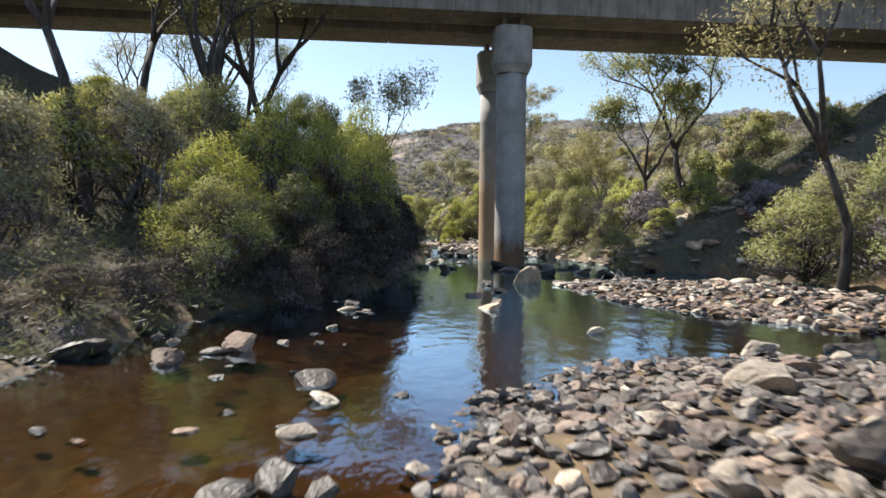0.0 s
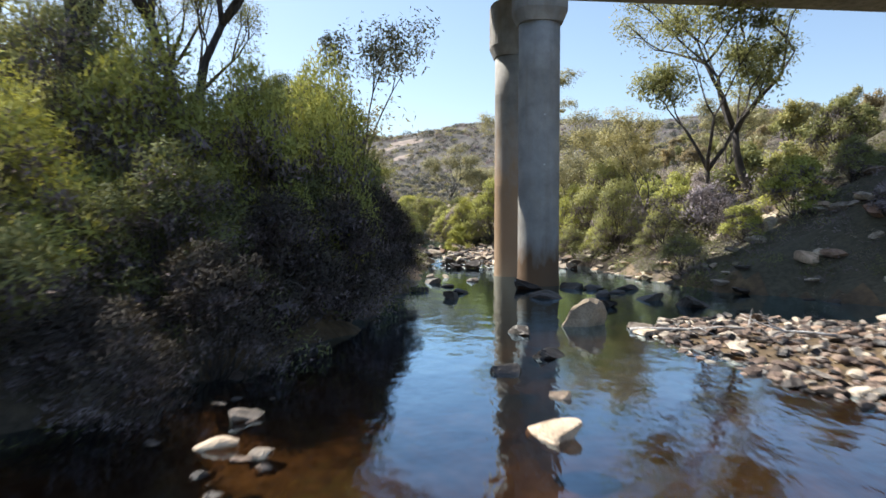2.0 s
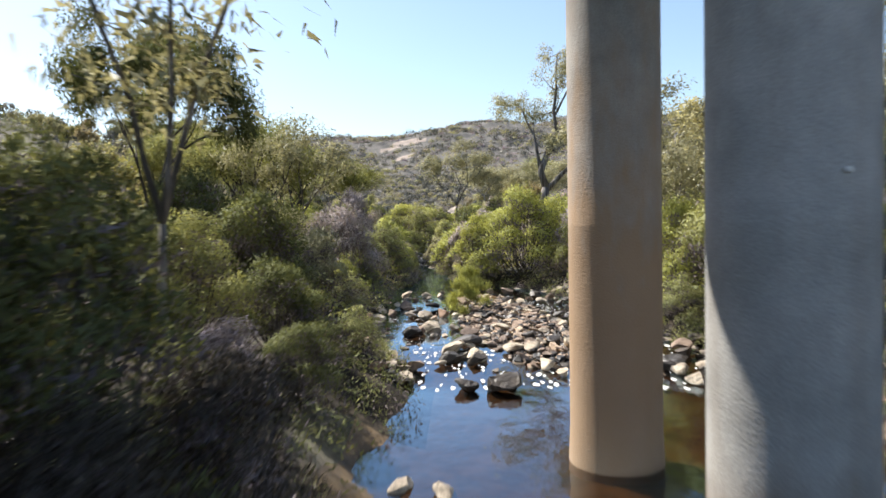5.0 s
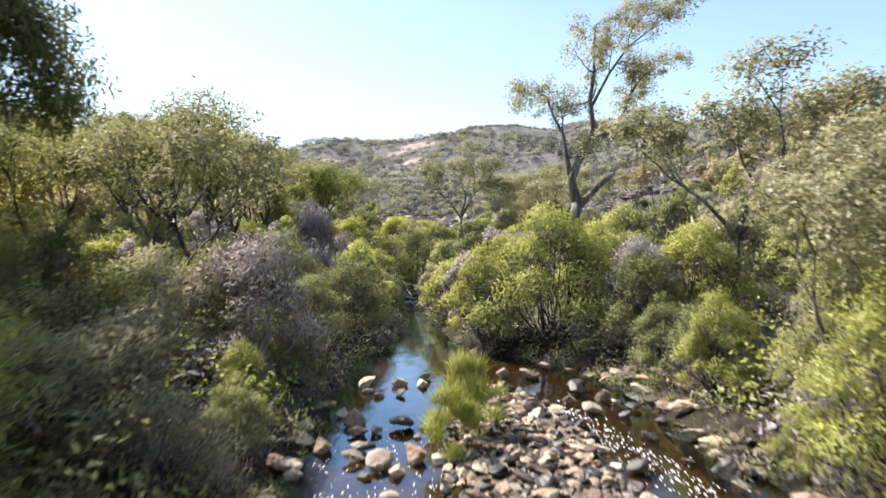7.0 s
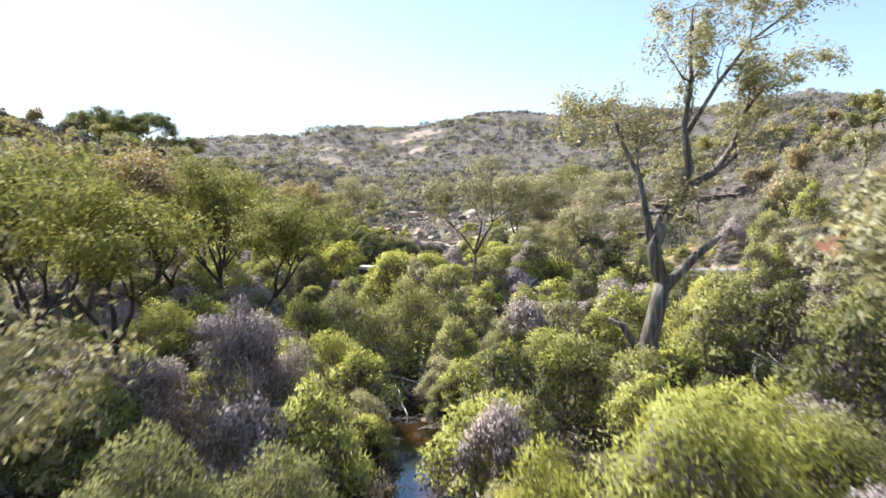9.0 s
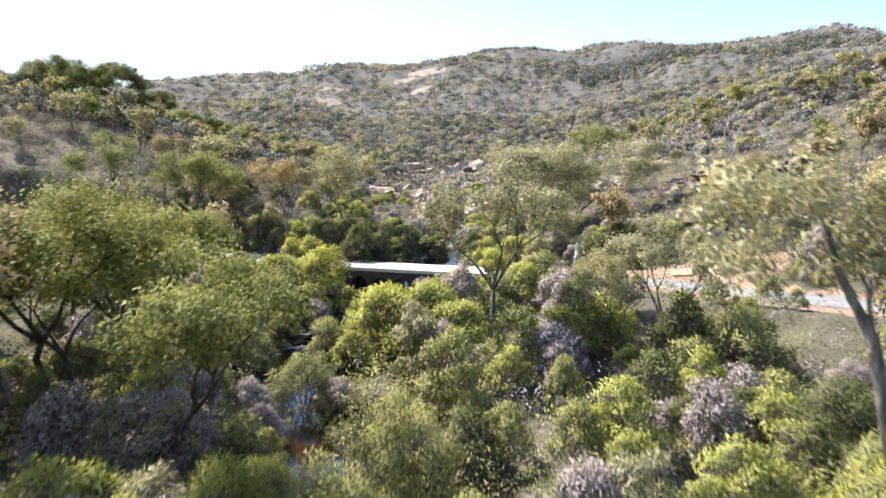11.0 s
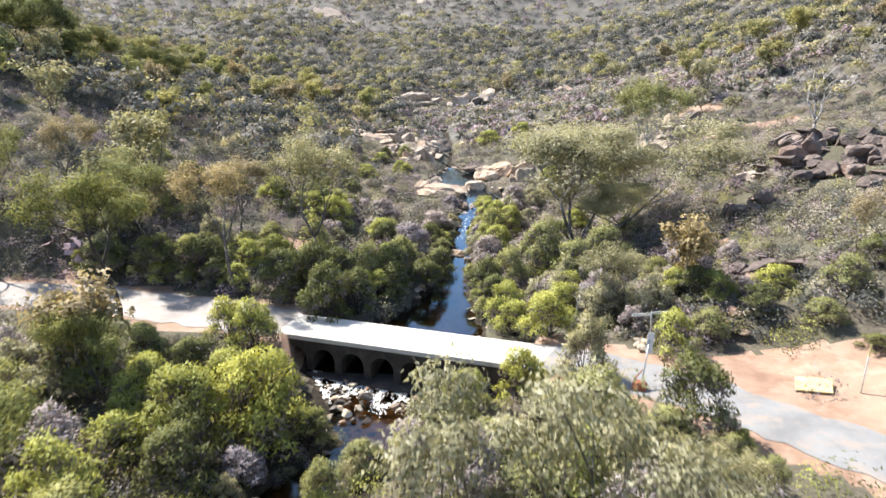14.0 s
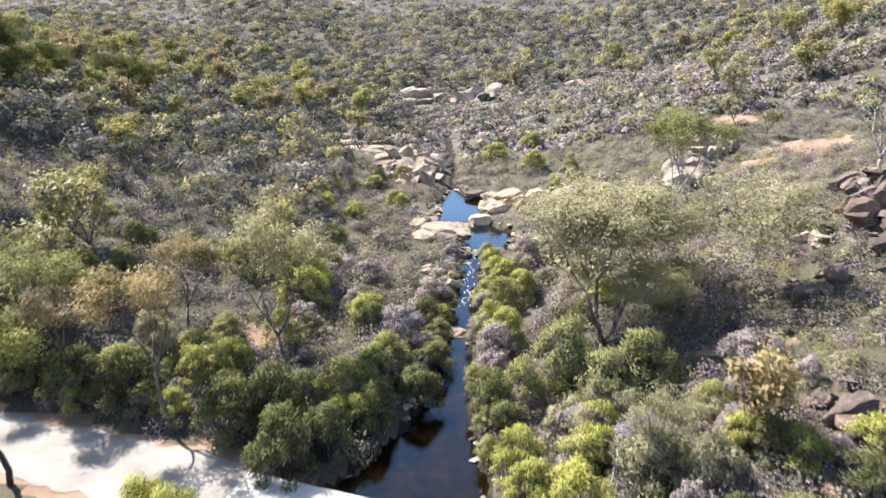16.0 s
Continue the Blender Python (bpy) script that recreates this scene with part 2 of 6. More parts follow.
def make_bark(name, dark, mid, light):
    mat, nodes, links, shader = material(name, .85, .5, 14)
    streak = ramp(nodes, links, noise_of(nodes, links, 2.2, 7, stretch=(3, 3, .35)), ((.34, dark), (.5, mid), (.68, light)))
    links.new(streak, shader.inputs["Base Color"])
    return mat


BARK = make_bark("gum_bark", (.05, .042, .036), (.12, .105, .09), (.30, .27, .24))
BARK_PALE = make_bark("pale_bark", (.12, .10, .085), (.36, .33, .30), (.62, .59, .55))
BARK_DARK = make_bark("dark_bark", (.025, .02, .017), (.055, .045, .038), (.11, .09, .075))
DEADWOOD = make_bark("dead_wood", (.16, .145, .13), (.36, .34, .32), (.60, .58, .55))


def make_ground():
    mat, nodes, links, shader = material("bush_soil", .95, .7, 6)
    geo = nodes.new("ShaderNodeNewGeometry")
    soil = ramp(nodes, links, noise_of(nodes, links, .35, 8, rough=.7), ((.30, (.045, .037, .029)), (.46, (.09, .074, .057)), (.60, (.14, .115, .088)), (.75, (.24, .19, .145))))
    litter = ramp(nodes, links, noise_of(nodes, links, 5.5, 6, rough=.7), ((.3, (.45, .45, .42)), (.55, (1, 1, 1)), (.75, (1.35, 1.28, 1.15))))
    colour = mix(nodes, links, 1.0, soil, litter, "MULTIPLY")
    green = ramp(nodes, links, noise_of(nodes, links, .12, 5), ((.36, (0, 0, 0)), (.56, (1, 1, 1))))
    grassy = mix(nodes, links, 1.0, litter, (.098, .090, .058), "MULTIPLY")
    colour = mix(nodes, links, green, colour, grassy)
    links.new(colour, shader.inputs["Base Color"])
    return mat


GROUND = make_ground()


def make_hill():
    """Stony soil of the burnt hills, its colour greyed to stand for distance haze."""
    mat, nodes, links, shader = material("hill_soil", .95, .6, 2)
    soil = ramp(nodes, links, noise_of(nodes, links, .08, 9, rough=.72), ((.32, (.060, .056, .050)), (.47, (.105, .098, .088)), (.60, (.150, .138, .124)), (.74, (.25, .215, .185))))
    litter = ramp(nodes, links, noise_of(nodes, links, 1.6, 6, rough=.7), ((.3, (.5, .5, .5)), (.55, (1, 1, 1)), (.75, (1.3, 1.26, 1.2))))
    links.new(mix(nodes, links, 1.0, soil, litter, "MULTIPLY"), shader.inputs["Base Color"])
    return mat


HILL = make_hill()


def make_bed():
    mat, nodes, links, shader = material("creek_bed", .7, .8, 5)
    cells = nodes.new("ShaderNodeTexVoronoi")
    where = nodes.new("ShaderNodeTexCoord")
    cells.inputs["Scale"].default_value = 4.5
    links.new(where.outputs["Object"], cells.inputs["Vector"])
    stones = ramp(nodes, links, cells.outputs["Distance"], ((.0, (.20, .135, .065)), (.45, (.11, .072, .034)), (.8, (.035, .024, .012))))
    silt = ramp(nodes, links, noise_of(nodes, links, .8, 6, rough=.65), ((.36, (.040, .028, .014)), (.55, (.115, .074, .032)), (.72, (.27, .175, .072))))
    links.new(mix(nodes, links, .6, stones, silt), shader.inputs["Base Color"])
    return mat


BED = make_bed()
BED_DARK, _n, _l, _s = material("peaty_bed", .95, .9, 7, spec=.15)
_peat = ramp(_n, _l, noise_of(_n, _l, 1.3, 8, rough=.7), ((.32, (.012, .010, .008)), (.52, (.032, .026, .019)), (.7, (.085, .066, .046))))
_l.new(_peat, _s.inputs["Base Color"])


def make_water():
    """Clear brown creek water: the bed shows through, and the surface mirrors more the flatter one looks at it."""
    mat = bpy.data.materials.new("creek_water")
    mat.use_nodes = True
    nodes, links = mat.node_tree.nodes, mat.node_tree.links
    nodes.remove(nodes["Principled BSDF"])
    clear, mirror, fresnel, mixed = nodes.new("ShaderNodeBsdfTransparent"), nodes.new("ShaderNodeBsdfGlossy"), nodes.new("ShaderNodeFresnel"), nodes.new("ShaderNodeMixShader")
    clear.inputs["Color"].default_value = (.50, .375, .235, 1)
    mirror.inputs["Roughness"].default_value = .03
    # Blue put into the mirror colour to deepen the reflected sky.
    mirror.inputs["Color"].default_value = (.64, .84, 1, 1)
    fresnel.inputs["IOR"].default_value = 1.36
    more = nodes.new("ShaderNodeMath")
    more.operation, more.use_clamp = "MULTIPLY", True
    more.inputs[1].default_value = 1.8
    ripple = noise_of(nodes, links, 1.6, 4, stretch=(1, .55, 1))
    small = noise_of(nodes, links, 9, 3)
    b1, b2 = nodes.new("ShaderNodeBump"), nodes.new("ShaderNodeBump")
    b1.inputs["Strength"].default_value, b1.inputs["Distance"].default_value = .16, .12
    b2.inputs["Strength"].default_value, b2.inputs["Distance"].default_value = .05, .02
    links.new(ripple, b1.inputs["Height"])
    links.new(small, b2.inputs["Height"])
    links.new(b1.outputs[0], b2.inputs["Normal"])
    for node in (mirror, fresnel):
        links.new(b2.outputs[0], node.inputs["Normal"])
    links.new(fresnel.outputs[0], more.inputs[0])
    links.new(more.outputs[0], mixed.inputs[0])
    links.new(clear.outputs[0], mixed.inputs[1])
    links.new(mirror.outputs[0], mixed.inputs[2])
    links.new(mixed.outputs[0], nodes["Material Output"].inputs["Surface"])
    return mat


WATER = make_water()


def make_concrete(name, dark, mid, light, stain=(.20, .13, .07), amount=.35):
    mat, nodes, links, shader = material(name, .85, .25, 30)
    base = ramp(nodes, links, noise_of(nodes, links, 1.1, 7, rough=.6), ((.32, dark), (.5, mid), (.7, light)))
    run = ramp(nodes, links, noise_of(nodes, links, 1.4, 5, stretch=(2.5, 2.5, .18)), ((.5, (0, 0, 0)), (.72, (amount, amount, amount))))
    colour = mix(nodes, links, run, base, stain)
    fine = ramp(nodes, links, noise_of(nodes, links, 45, 3), ((.3, (.86, .86, .86)), (.7, (1.08, 1.08, 1.08))))
    links.new(mix(nodes, links, 1.0, colour, fine, "MULTIPLY"), shader.inputs["Base Color"])
    return mat


CONCRETE = make_concrete("weathered_concrete", (.24, .23, .21), (.33, .315, .29), (.42, .40, .37))
CONCRETE_OLD = make_concrete("old_concrete", (.17, .15, .13), (.25, .22, .19), (.34, .30, .26), stain=(.08, .06, .045), amount=.6)
# Stained concrete, its colour lowered further for the shade under the deck.
CONCRETE_DARK = make_concrete("stained_shaded_concrete", (.022, .018, .014), (.040, .033, .027), (.08, .066, .052), stain=(.03, .025, .02), amount=.6)


def make_pier(name="column_concrete", reach=1.0, brown_tint=(.15, .085, .04), most=.95):
    """Grey column concrete with a ragged brown flood stain over the water; a long reach adds painted warm light."""
    mat = make_concrete(name, (.27, .265, .25), (.36, .35, .33), (.45, .435, .41), amount=.2)
    nodes, links = mat.node_tree.nodes, mat.node_tree.links
    shader = nodes["Principled BSDF"]
    grey = shader.inputs["Base Color"].links[0].from_socket
    where, split, add = nodes.new("ShaderNodeTexCoord"), nodes.new("ShaderNodeSeparateXYZ"), nodes.new("ShaderNodeMath")
    links.new(where.outputs["Object"], split.inputs[0])
    ragged = noise_of(nodes, links, 1.8, 5, stretch=(1.5, 1.5, .5))
    add.operation = "MULTIPLY_ADD"
    links.new(ragged, add.inputs[0])
    add.inputs[1].default_value = -1.6
    scaled = nodes.new("ShaderNodeMath")
    scaled.operation = "MULTIPLY"
    scaled.inputs[1].default_value = 1 / reach
    links.new(split.outputs["Z"], scaled.inputs[0])
    links.new(scaled.outputs[0], add.inputs[2])
    amount = ramp(nodes, links, add.outputs[0], ((0, (most, most, most)), (.12, (most * .8,) * 3), (.6, (most * .27,) * 3), (1, (0, 0, 0))))
    links.new(mix(nodes, links, amount, grey, brown_tint), shader.inputs["Base Color"])
    return mat


CONCRETE_PIER = make_pier()
# Rear column: the orange carried up the shaft paints warm light on it.
CONCRETE_PIER_WARM = make_pier("stained_warm_lit_concrete", 4.6, (.40, .255, .14), .85)
CONCRETE_DECK = make_concrete("pale_concrete", (.46, .44, .39), (.54, .515, .47), (.60, .58, .535), stain=(.36, .31, .25), amount=.25)


def make_road(name, dark, mid, light, dust):
    mat, nodes, links, shader = material(name, .9, .35, 60)
    base = ramp(nodes, links, noise_of(nodes, links, .5, 6), ((.3, dark), (.5, mid), (.7, light)))
    fine = ramp(nodes, links, noise_of(nodes, links, 30, 4, rough=.7), ((.3, (.8, .8, .8)), (.7, (1.15, 1.15, 1.15))))
    dusty = ramp(nodes, links, noise_of(nodes, links, .9, 6, rough=.65), ((.50, (0, 0, 0)), (.68, (.8, .8, .8))))
    colour = mix(nodes, links, dusty, mix(nodes, links, 1.0, base, fine, "MULTIPLY"), dust)
    links.new(colour, shader.inputs["Base Color"])
    return mat


ROAD_PALE = make_road("pale_gravel", (.25, .225, .205), (.31, .285, .265), (.37, .345, .325), (.34, .285, .24))
ROAD_GREY = make_road("grey_seal", (.165, .165, .168), (.21, .21, .212), (.255, .255, .255), (.30, .245, .205))
EARTH_RED = make_road("red_earth", (.11, .04, .024), (.19, .07, .042), (.27, .12, .07), (.34, .20, .13))
EARTH_PINK = make_road("pink_earth", (.20, .118, .078), (.28, .18, .125), (.34, .24, .175), (.36, .27, .205))
FOAM, _n, _l, _s = material("white_water", .6, .6, 30)
_s.inputs["Base Color"].default_value = (.72, .72, .70, 1)
PAINT_WHITE, _n, _l, _s = material("white_paint", .5, .15, 40)
_l.new(ramp(_n, _l, noise_of(_n, _l, 3, 5), ((.35, (.55, .54, .5)), (.55, (.8, .8, .78)))), _s.inputs["Base Color"])
PAINT_YELLOW, _n, _l, _s = material("faded_yellow_paint", .55, .15, 30)
_l.new(ramp(_n, _l, noise_of(_n, _l, 2, 5), ((.35, (.50, .40, .17)), (.6, (.62, .52, .25)))), _s.inputs["Base Color"])
STEEL, _n, _l, _s = material("galvanised_steel", .5, .1, 30, metal=.7)
_s.inputs["Base Color"].default_value = (.5, .5, .5, 1)
RUST, _n, _l, _s = material("rusty_orange_steel", .8, .4, 30)
_l.new(ramp(_n, _l, noise_of(_n, _l, 6, 5), ((.35, (.20, .06, .03)), (.65, (.42, .15, .07)))), _s.inputs["Base Color"])


# ---- helpers for meshes ----
def mesh_of(name, verts, faces, mat, smooth_shade=False):
    me = bpy.data.meshes.new(name)
    verts = np.asarray(verts)
    verts, normals = verts[:, :3], verts[:, 3:]
    if isinstance(faces, list):
        me.from_pydata(np.asarray(verts).tolist(), [], faces)
    else:
        count, corners = faces.shape
        me.vertices.add(len(verts))
        me.vertices.foreach_set("co", np.asarray(verts, np.float32).ravel())
        me.loops.add(count * corners)
        me.loops.foreach_set("vertex_index", faces.astype(np.int32).ravel())
        me.polygons.add(count)
        me.polygons.foreach_set("loop_start", np.arange(0, count * corners, corners, dtype=np.int32))
    for m in (mat if isinstance(mat, (list, tuple)) else [mat]):
        me.materials.append(m)
    if smooth_shade:
        me.polygons.foreach_set("use_smooth", [True] * len(me.polygons))
    me.update()
    if normals.shape[1]:
        me.polygons.foreach_set("use_smooth", [True] * len(me.polygons))
        me.attributes.new("custom_normal", "FLOAT_VECTOR", "POINT").data.foreach_set("vector", np.asarray(normals, np.float32).ravel())
    return me


def part(name, me, parent, label=""):
    ob = new(name, me)
    ob.parent = parent
    return tagged(ob, label)


def bm_mesh(name, bm, mat, smooth_shade=False):
    me = bpy.data.meshes.new(name)
    bmesh.ops.recalc_face_normals(bm, faces=bm.faces)
    bm.to_mesh(me)
    bm.free()
    me.materials.append(mat)
    if smooth_shade:
        me.polygons.foreach_set("use_smooth", [True] * len(me.polygons))
    return me


def box_bm(lo, hi, bevel=.02, bm=None):
    own = bmesh.new()
    bmesh.ops.create_cube(own, size=1, matrix=Matrix.Translation((Vector(lo) + Vector(hi)) / 2) @ Matrix.Diagonal((*(Vector(hi) - Vector(lo)), 1)))
    if bevel:
        bmesh.ops.bevel(own, geom=own.edges, offset=bevel, segments=1, affect="EDGES")
    if bm is None:
        return own
    me = bpy.data.meshes.new("piece")
    own.to_mesh(me)
    own.free()
    bm.from_mesh(me)
    bpy.data.meshes.remove(me)
    return bm


def profile_bm(points, length, axis_x=True):
    """A closed outline in (y, z), drawn out along x from 0 to length."""
    bm = bmesh.new()
    a = [bm.verts.new((0, y, z)) for y, z in points]
    face = bm.faces.new(a)
    moved = bmesh.ops.extrude_face_region(bm, geom=[face])["geom"]
    bmesh.ops.translate(bm, vec=(length, 0, 0), verts=[v for v in moved if isinstance(v, bmesh.types.BMVert)])
    return bm


def lathe(rings, sides=28, square=0.0):
    """A turned solid: rings of (radius, z). square: 0 round, 1 nearly square."""
    angles = np.linspace(0, 2 * math.pi, sides, endpoint=False)
    p = 2 + 4 * square
    reach = (np.abs(np.cos(angles)) ** p + np.abs(np.sin(angles)) ** p) ** (-1 / p)
    verts = np.concatenate([np.stack([r * reach * np.cos(angles), r * reach * np.sin(angles), 0 * angles + z], 1) for r, z in rings])
    faces = [[k * sides + n, k * sides + (n + 1) % sides, (k + 1) * sides + (n + 1) % sides, (k + 1) * sides + n] for k in range(len(rings) - 1) for n in range(sides)]
    faces += [list(range(sides))[::-1], list(range((len(rings) - 1) * sides, len(rings) * sides))]
    return verts, faces


def tubes(limbs, sides=6):
    """Tapered tubes in one mesh: limbs are lists of (point, radius)."""
    verts, faces, start = [], [], 0
    ring = np.linspace(0, 2 * math.pi, sides, endpoint=False)
    for limb in limbs:
        pts = np.array([p for p, _ in limb], float)
        ahead = np.gradient(pts, axis=0)
        ahead /= np.linalg.norm(ahead, axis=1)[:, None] + 1e-9
        side = np.cross(ahead, (.31, .22, .05) if abs(ahead[0][2]) > .7 else (0, 0, 1))
        side /= np.linalg.norm(side, axis=1)[:, None] + 1e-9
        other = np.cross(ahead, side)
        for p, s, o, (_, r) in zip(pts, side, other, limb):
            verts.append(p + r * (np.cos(ring)[:, None] * s + np.sin(ring)[:, None] * o))
        for k in range(len(limb) - 1):
            a = start + k * sides
            faces += [[a + n, a + (n + 1) % sides, a + sides + (n + 1) % sides, a + sides + n] for n in range(sides)]
        faces += [[start + n for n in range(sides)][::-1], [start + (len(limb) - 1) * sides + n for n in range(sides)]]
        start += len(limb) * sides
    return np.concatenate(verts), faces


# ---- ground and water ----
def steps(*spans):
    """Coordinates: spans of (from, to, step)."""
    return np.unique(np.concatenate([np.arange(a, b, s) for a, b, s in spans]).round(3))


xs = steps((-2600, -500, 150), (-500, -150, 14), (-150, -75, 3.5), (-75, -16, 1.0), (-16, 19, .45), (19, 48, .9), (48, 150, 3.5), (150, 500, 14), (500, 2601, 150))
ys = steps((-400, -60, 40), (-60, -10, 1.6), (-10, 64, .45), (64, 205, .8), (205, 320, 1.6), (320, 800, 7), (800, 1200, 40), (1200, 3400, 150))
gx, gy = np.meshgrid(xs, ys)
gz = ground(gx, gy)
nx, ny = len(xs), len(ys)
n0 = (np.arange(ny - 1)[:, None] * nx + np.arange(nx - 1)).ravel()
faces = np.stack([n0, n0 + 1, n0 + nx + 1, n0 + nx], 1)
me = mesh_of("ground", np.stack([gx.ravel(), gy.ravel(), gz.ravel()], 1), faces, [GROUND, BED, EARTH_PINK, GRANITE_FAR, EARTH_RED, BED_DARK, HILL], True)
mx, my = (gx[:-1, :-1] + gx[1:, 1:]).ravel() / 2, (gy[:-1, :-1] + gy[1:, 1:]).ravel() / 2
mleft, mright, mlevel = creek(my)
kind_of = np.where((mx > mleft - .35) & (mx < mright + .35) & (my < 240), 1, 0)
kind_of = np.where((kind_of == 1) & (my > 130), 5, kind_of)
kind_of = np.where((kind_of == 1) & ((mx < mleft + .6) | (mx > mright - .6)) & (my > 40), 5, kind_of)
kind_of = np.where((kind_of == 0) & (mx > mleft - 2.2) & (mx < mright + 2.2) & (my > 40) & (my < 125), 5, kind_of)
kind_of = np.where((kind_of == 0) & (my > 225 + lumps(mx, my, 4, 9) * 22), 6, kind_of)
for road, half in zip(ROADS, ROAD_HALF):
    kind_of = np.where((to_road(mx, my, road)[0] < half + 1.0 + lumps(mx, my, 0, 5) * 4) & (kind_of == 0) & (np.abs(mx) < 60), 2, kind_of)
kind_of = np.where((np.hypot((mx - 25) / 7, (my - 110.0) / 1.5) + lumps(mx, my, 0, 5) * 1.5 < 1) & (to_road(mx, my, ROADS[1])[0] > 2.6), 4, kind_of)
# bare granite on the far hill
for cx, cy, rx, ry in ((-89, 460, 15, 6), (-40, 513, 19, 7), (-37, 486, 9, 4), (-100, 500, 18, 5), (91, 430, 6, 4), (187, 446, 8, 5)):
    kind_of = np.where(np.hypot((mx - cx) / rx, (my - cy) / ry) + lumps(mx, my, 4, 9) * .35 < .85, 3, kind_of)
# bare pinkish earth between the outcrops
for cx, cy, rx, ry in ((39.5, 194.7, 6, 3.4), (30, 186.8, 2.6, 2.2), (35.5, 213, 5, 3), (-18.5, 146.5, 2.8, 1.5), (-26, 219, 4.5, 5), (15, 145, 3, 1.6), (15.5, 123.8, 6.5, 3.0), (20.5, 120.5, 5.0, 3.6)):
    kind_of = np.where((np.hypot((mx - cx) / rx, (my - cy) / ry) + lumps(mx, my, 0, 5) * 1.6 < 1) & (kind_of == 0), 2, kind_of)
me.polygons.foreach_set("material_index", kind_of.astype(int))
ground_ob = tagged(new("ground", me), "stony brown bushland soil with dry grass and creek bed", "ground", kind="structure")

wy = steps((-60, -10, 2), (-10, 200.1, .5))
wy = wy[(wy < 128.6) | (wy > 129.9)]
wl, wr, wz = creek(wy)
cols = np.linspace(0, 1, 9)
wv = np.stack([(wl - 1.6)[:, None] + cols * (wr - wl + 3.2)[:, None], wy[:, None] + 0 * cols, wz[:, None] + 0 * cols], -1).reshape(-1, 3)
w0 = (np.arange(len(wy) - 1)[:, None] * 9 + np.arange(8)).ravel()
wf = np.stack([w0, w0 + 1, w0 + 10, w0 + 9], 1)
water = tagged(new("water", mesh_of("water", wv, wf, WATER, True)), "clear tea-brown creek water reflecting trees and sky", "water", kind="structure")


# ---- roads ----
def strip(name, line, half, mat, label, lift=.0):
    pts = np.array(line)
    dense = np.concatenate([a + (b - a) * np.linspace(0, 1, 9)[:-1, None] for a, b in zip(pts[:-1], pts[1:])] + [pts[-1:]])
    for _ in range(3):
        dense[1:-1] = (dense[:-2] + 2 * dense[1:-1] + dense[2:]) / 4
    ahead = np.gradient(dense[:, :2], axis=0)
    ahead /= np.linalg.norm(ahead, axis=1)[:, None]
    side = np.stack([ahead[:, 1], -ahead[:, 0]], 1)
    across = np.linspace(-1, 1, 7)
    rag = np.random.RandomState(3).uniform(-.12, .12, (len(dense), 7)) * (np.abs(across) > .9)
    xy = dense[:, None, :2] + side[:, None] * ((across + rag) * half)[..., None]
    z = dense[:, None, 2] + lift - .05 * across ** 2 + 0 * rag
    v = np.concatenate([xy, z[..., None]], -1).reshape(-1, 3)
    f0 = (np.arange(len(dense) - 1)[:, None] * 7 + np.arange(6)).ravel()
    return tagged(new(name, mesh_of(name, v, np.stack([f0, f0 + 7, f0 + 8, f0 + 1], 1), mat, True)), label, "road", kind="structure")


strip("road_1", ROADS[0], ROAD_HALF[0], ROAD_PALE, "pale dusty gravel road leading to the low bridge", .03)
strip("road_2", ROADS[1], ROAD_HALF[1] - .5, ROAD_GREY, "faded grey sealed road with dusty edges", .03)


# ---- the high road bridge ----
BR_ROT = 7.0
bridge = tagged(new("road_bridge"), "weathered concrete road bridge on twin round columns", "bridge")
bridge.matrix_world = pose(3.70, 33.7, 0, 0, 0, BR_ROT)
SOFFIT = 12.5
for v0, w in ((0.0, 2.3), (4.0, 2.8)):
    seg, gap = 3.05, .025
    outline = [(v0 - w / 2, SOFFIT), (v0 + w / 2, SOFFIT), (v0 + w / 2 + .12, SOFFIT + 1.5), (v0 - w / 2 - .12, SOFFIT + 1.5)]
    shared = bm_mesh("girder_segment", profile_bm(outline, seg - gap), CONCRETE_OLD)
    for k in range(-14, 14):
        ob = part("girder_segment", shared, bridge)
        ob.location = (k * seg, 0, 0)
slab = [(-1.45, 14.0), (6.2, 14.0), (6.2, 14.3), (6.1, 14.8), (5.85, 14.8), (5.8, 14.35), (-1.05, 14.35), (-1.1, 14.8), (-1.35, 14.8), (-1.45, 14.3)]
shared = bm_mesh("deck_slab", profile_bm(slab, 6.08), CONCRETE)
for k in range(-7, 7):
    ob = part("deck_slab", shared, bridge, "grey concrete deck slab with edge parapets")
    ob.location = (k * 6.1, 0, 0)
for v0 in (0.0, 4.95):
    verts, faces = lathe([(.80, -1.2), (.80, -.1), (.77, .6), (.77, 4.0), (.772, 4.02), (.77, 4.04), (.77, 8.0), (.772, 8.02), (.77, 8.04), (.77, 9.75)], 40)
    col = part("column", mesh_of("column", verts, faces, CONCRETE_PIER_WARM if v0 else CONCRETE_PIER, True), bridge, "round grey concrete column with brown waterline stain and warm tint")
    col.location = (0, v0, 0)
    verts, faces = lathe([(.80, 9.7), (.98, 10.15), (.98, 11.95), (.94, 12.0)], 40, .35)
    cap = part("column_cap", mesh_of("column_cap", verts, faces, CONCRETE), bridge)
    cap.location = (0, v0, 0)
    shared = bm_mesh("bearing", box_bm((-.12, -.3, 12.0), (.12, .3, 12.5), .02), CONCRETE_OLD)
    for k in (-.45, .45):
        part("bearing", shared, bridge).location = (k, v0, 0)
verts, faces = lathe([(.028, 0), (.028, .07), (.012, .075)], 10)
bolt_me = mesh_of("tie_hole_plug", verts, faces, PAINT_WHITE)
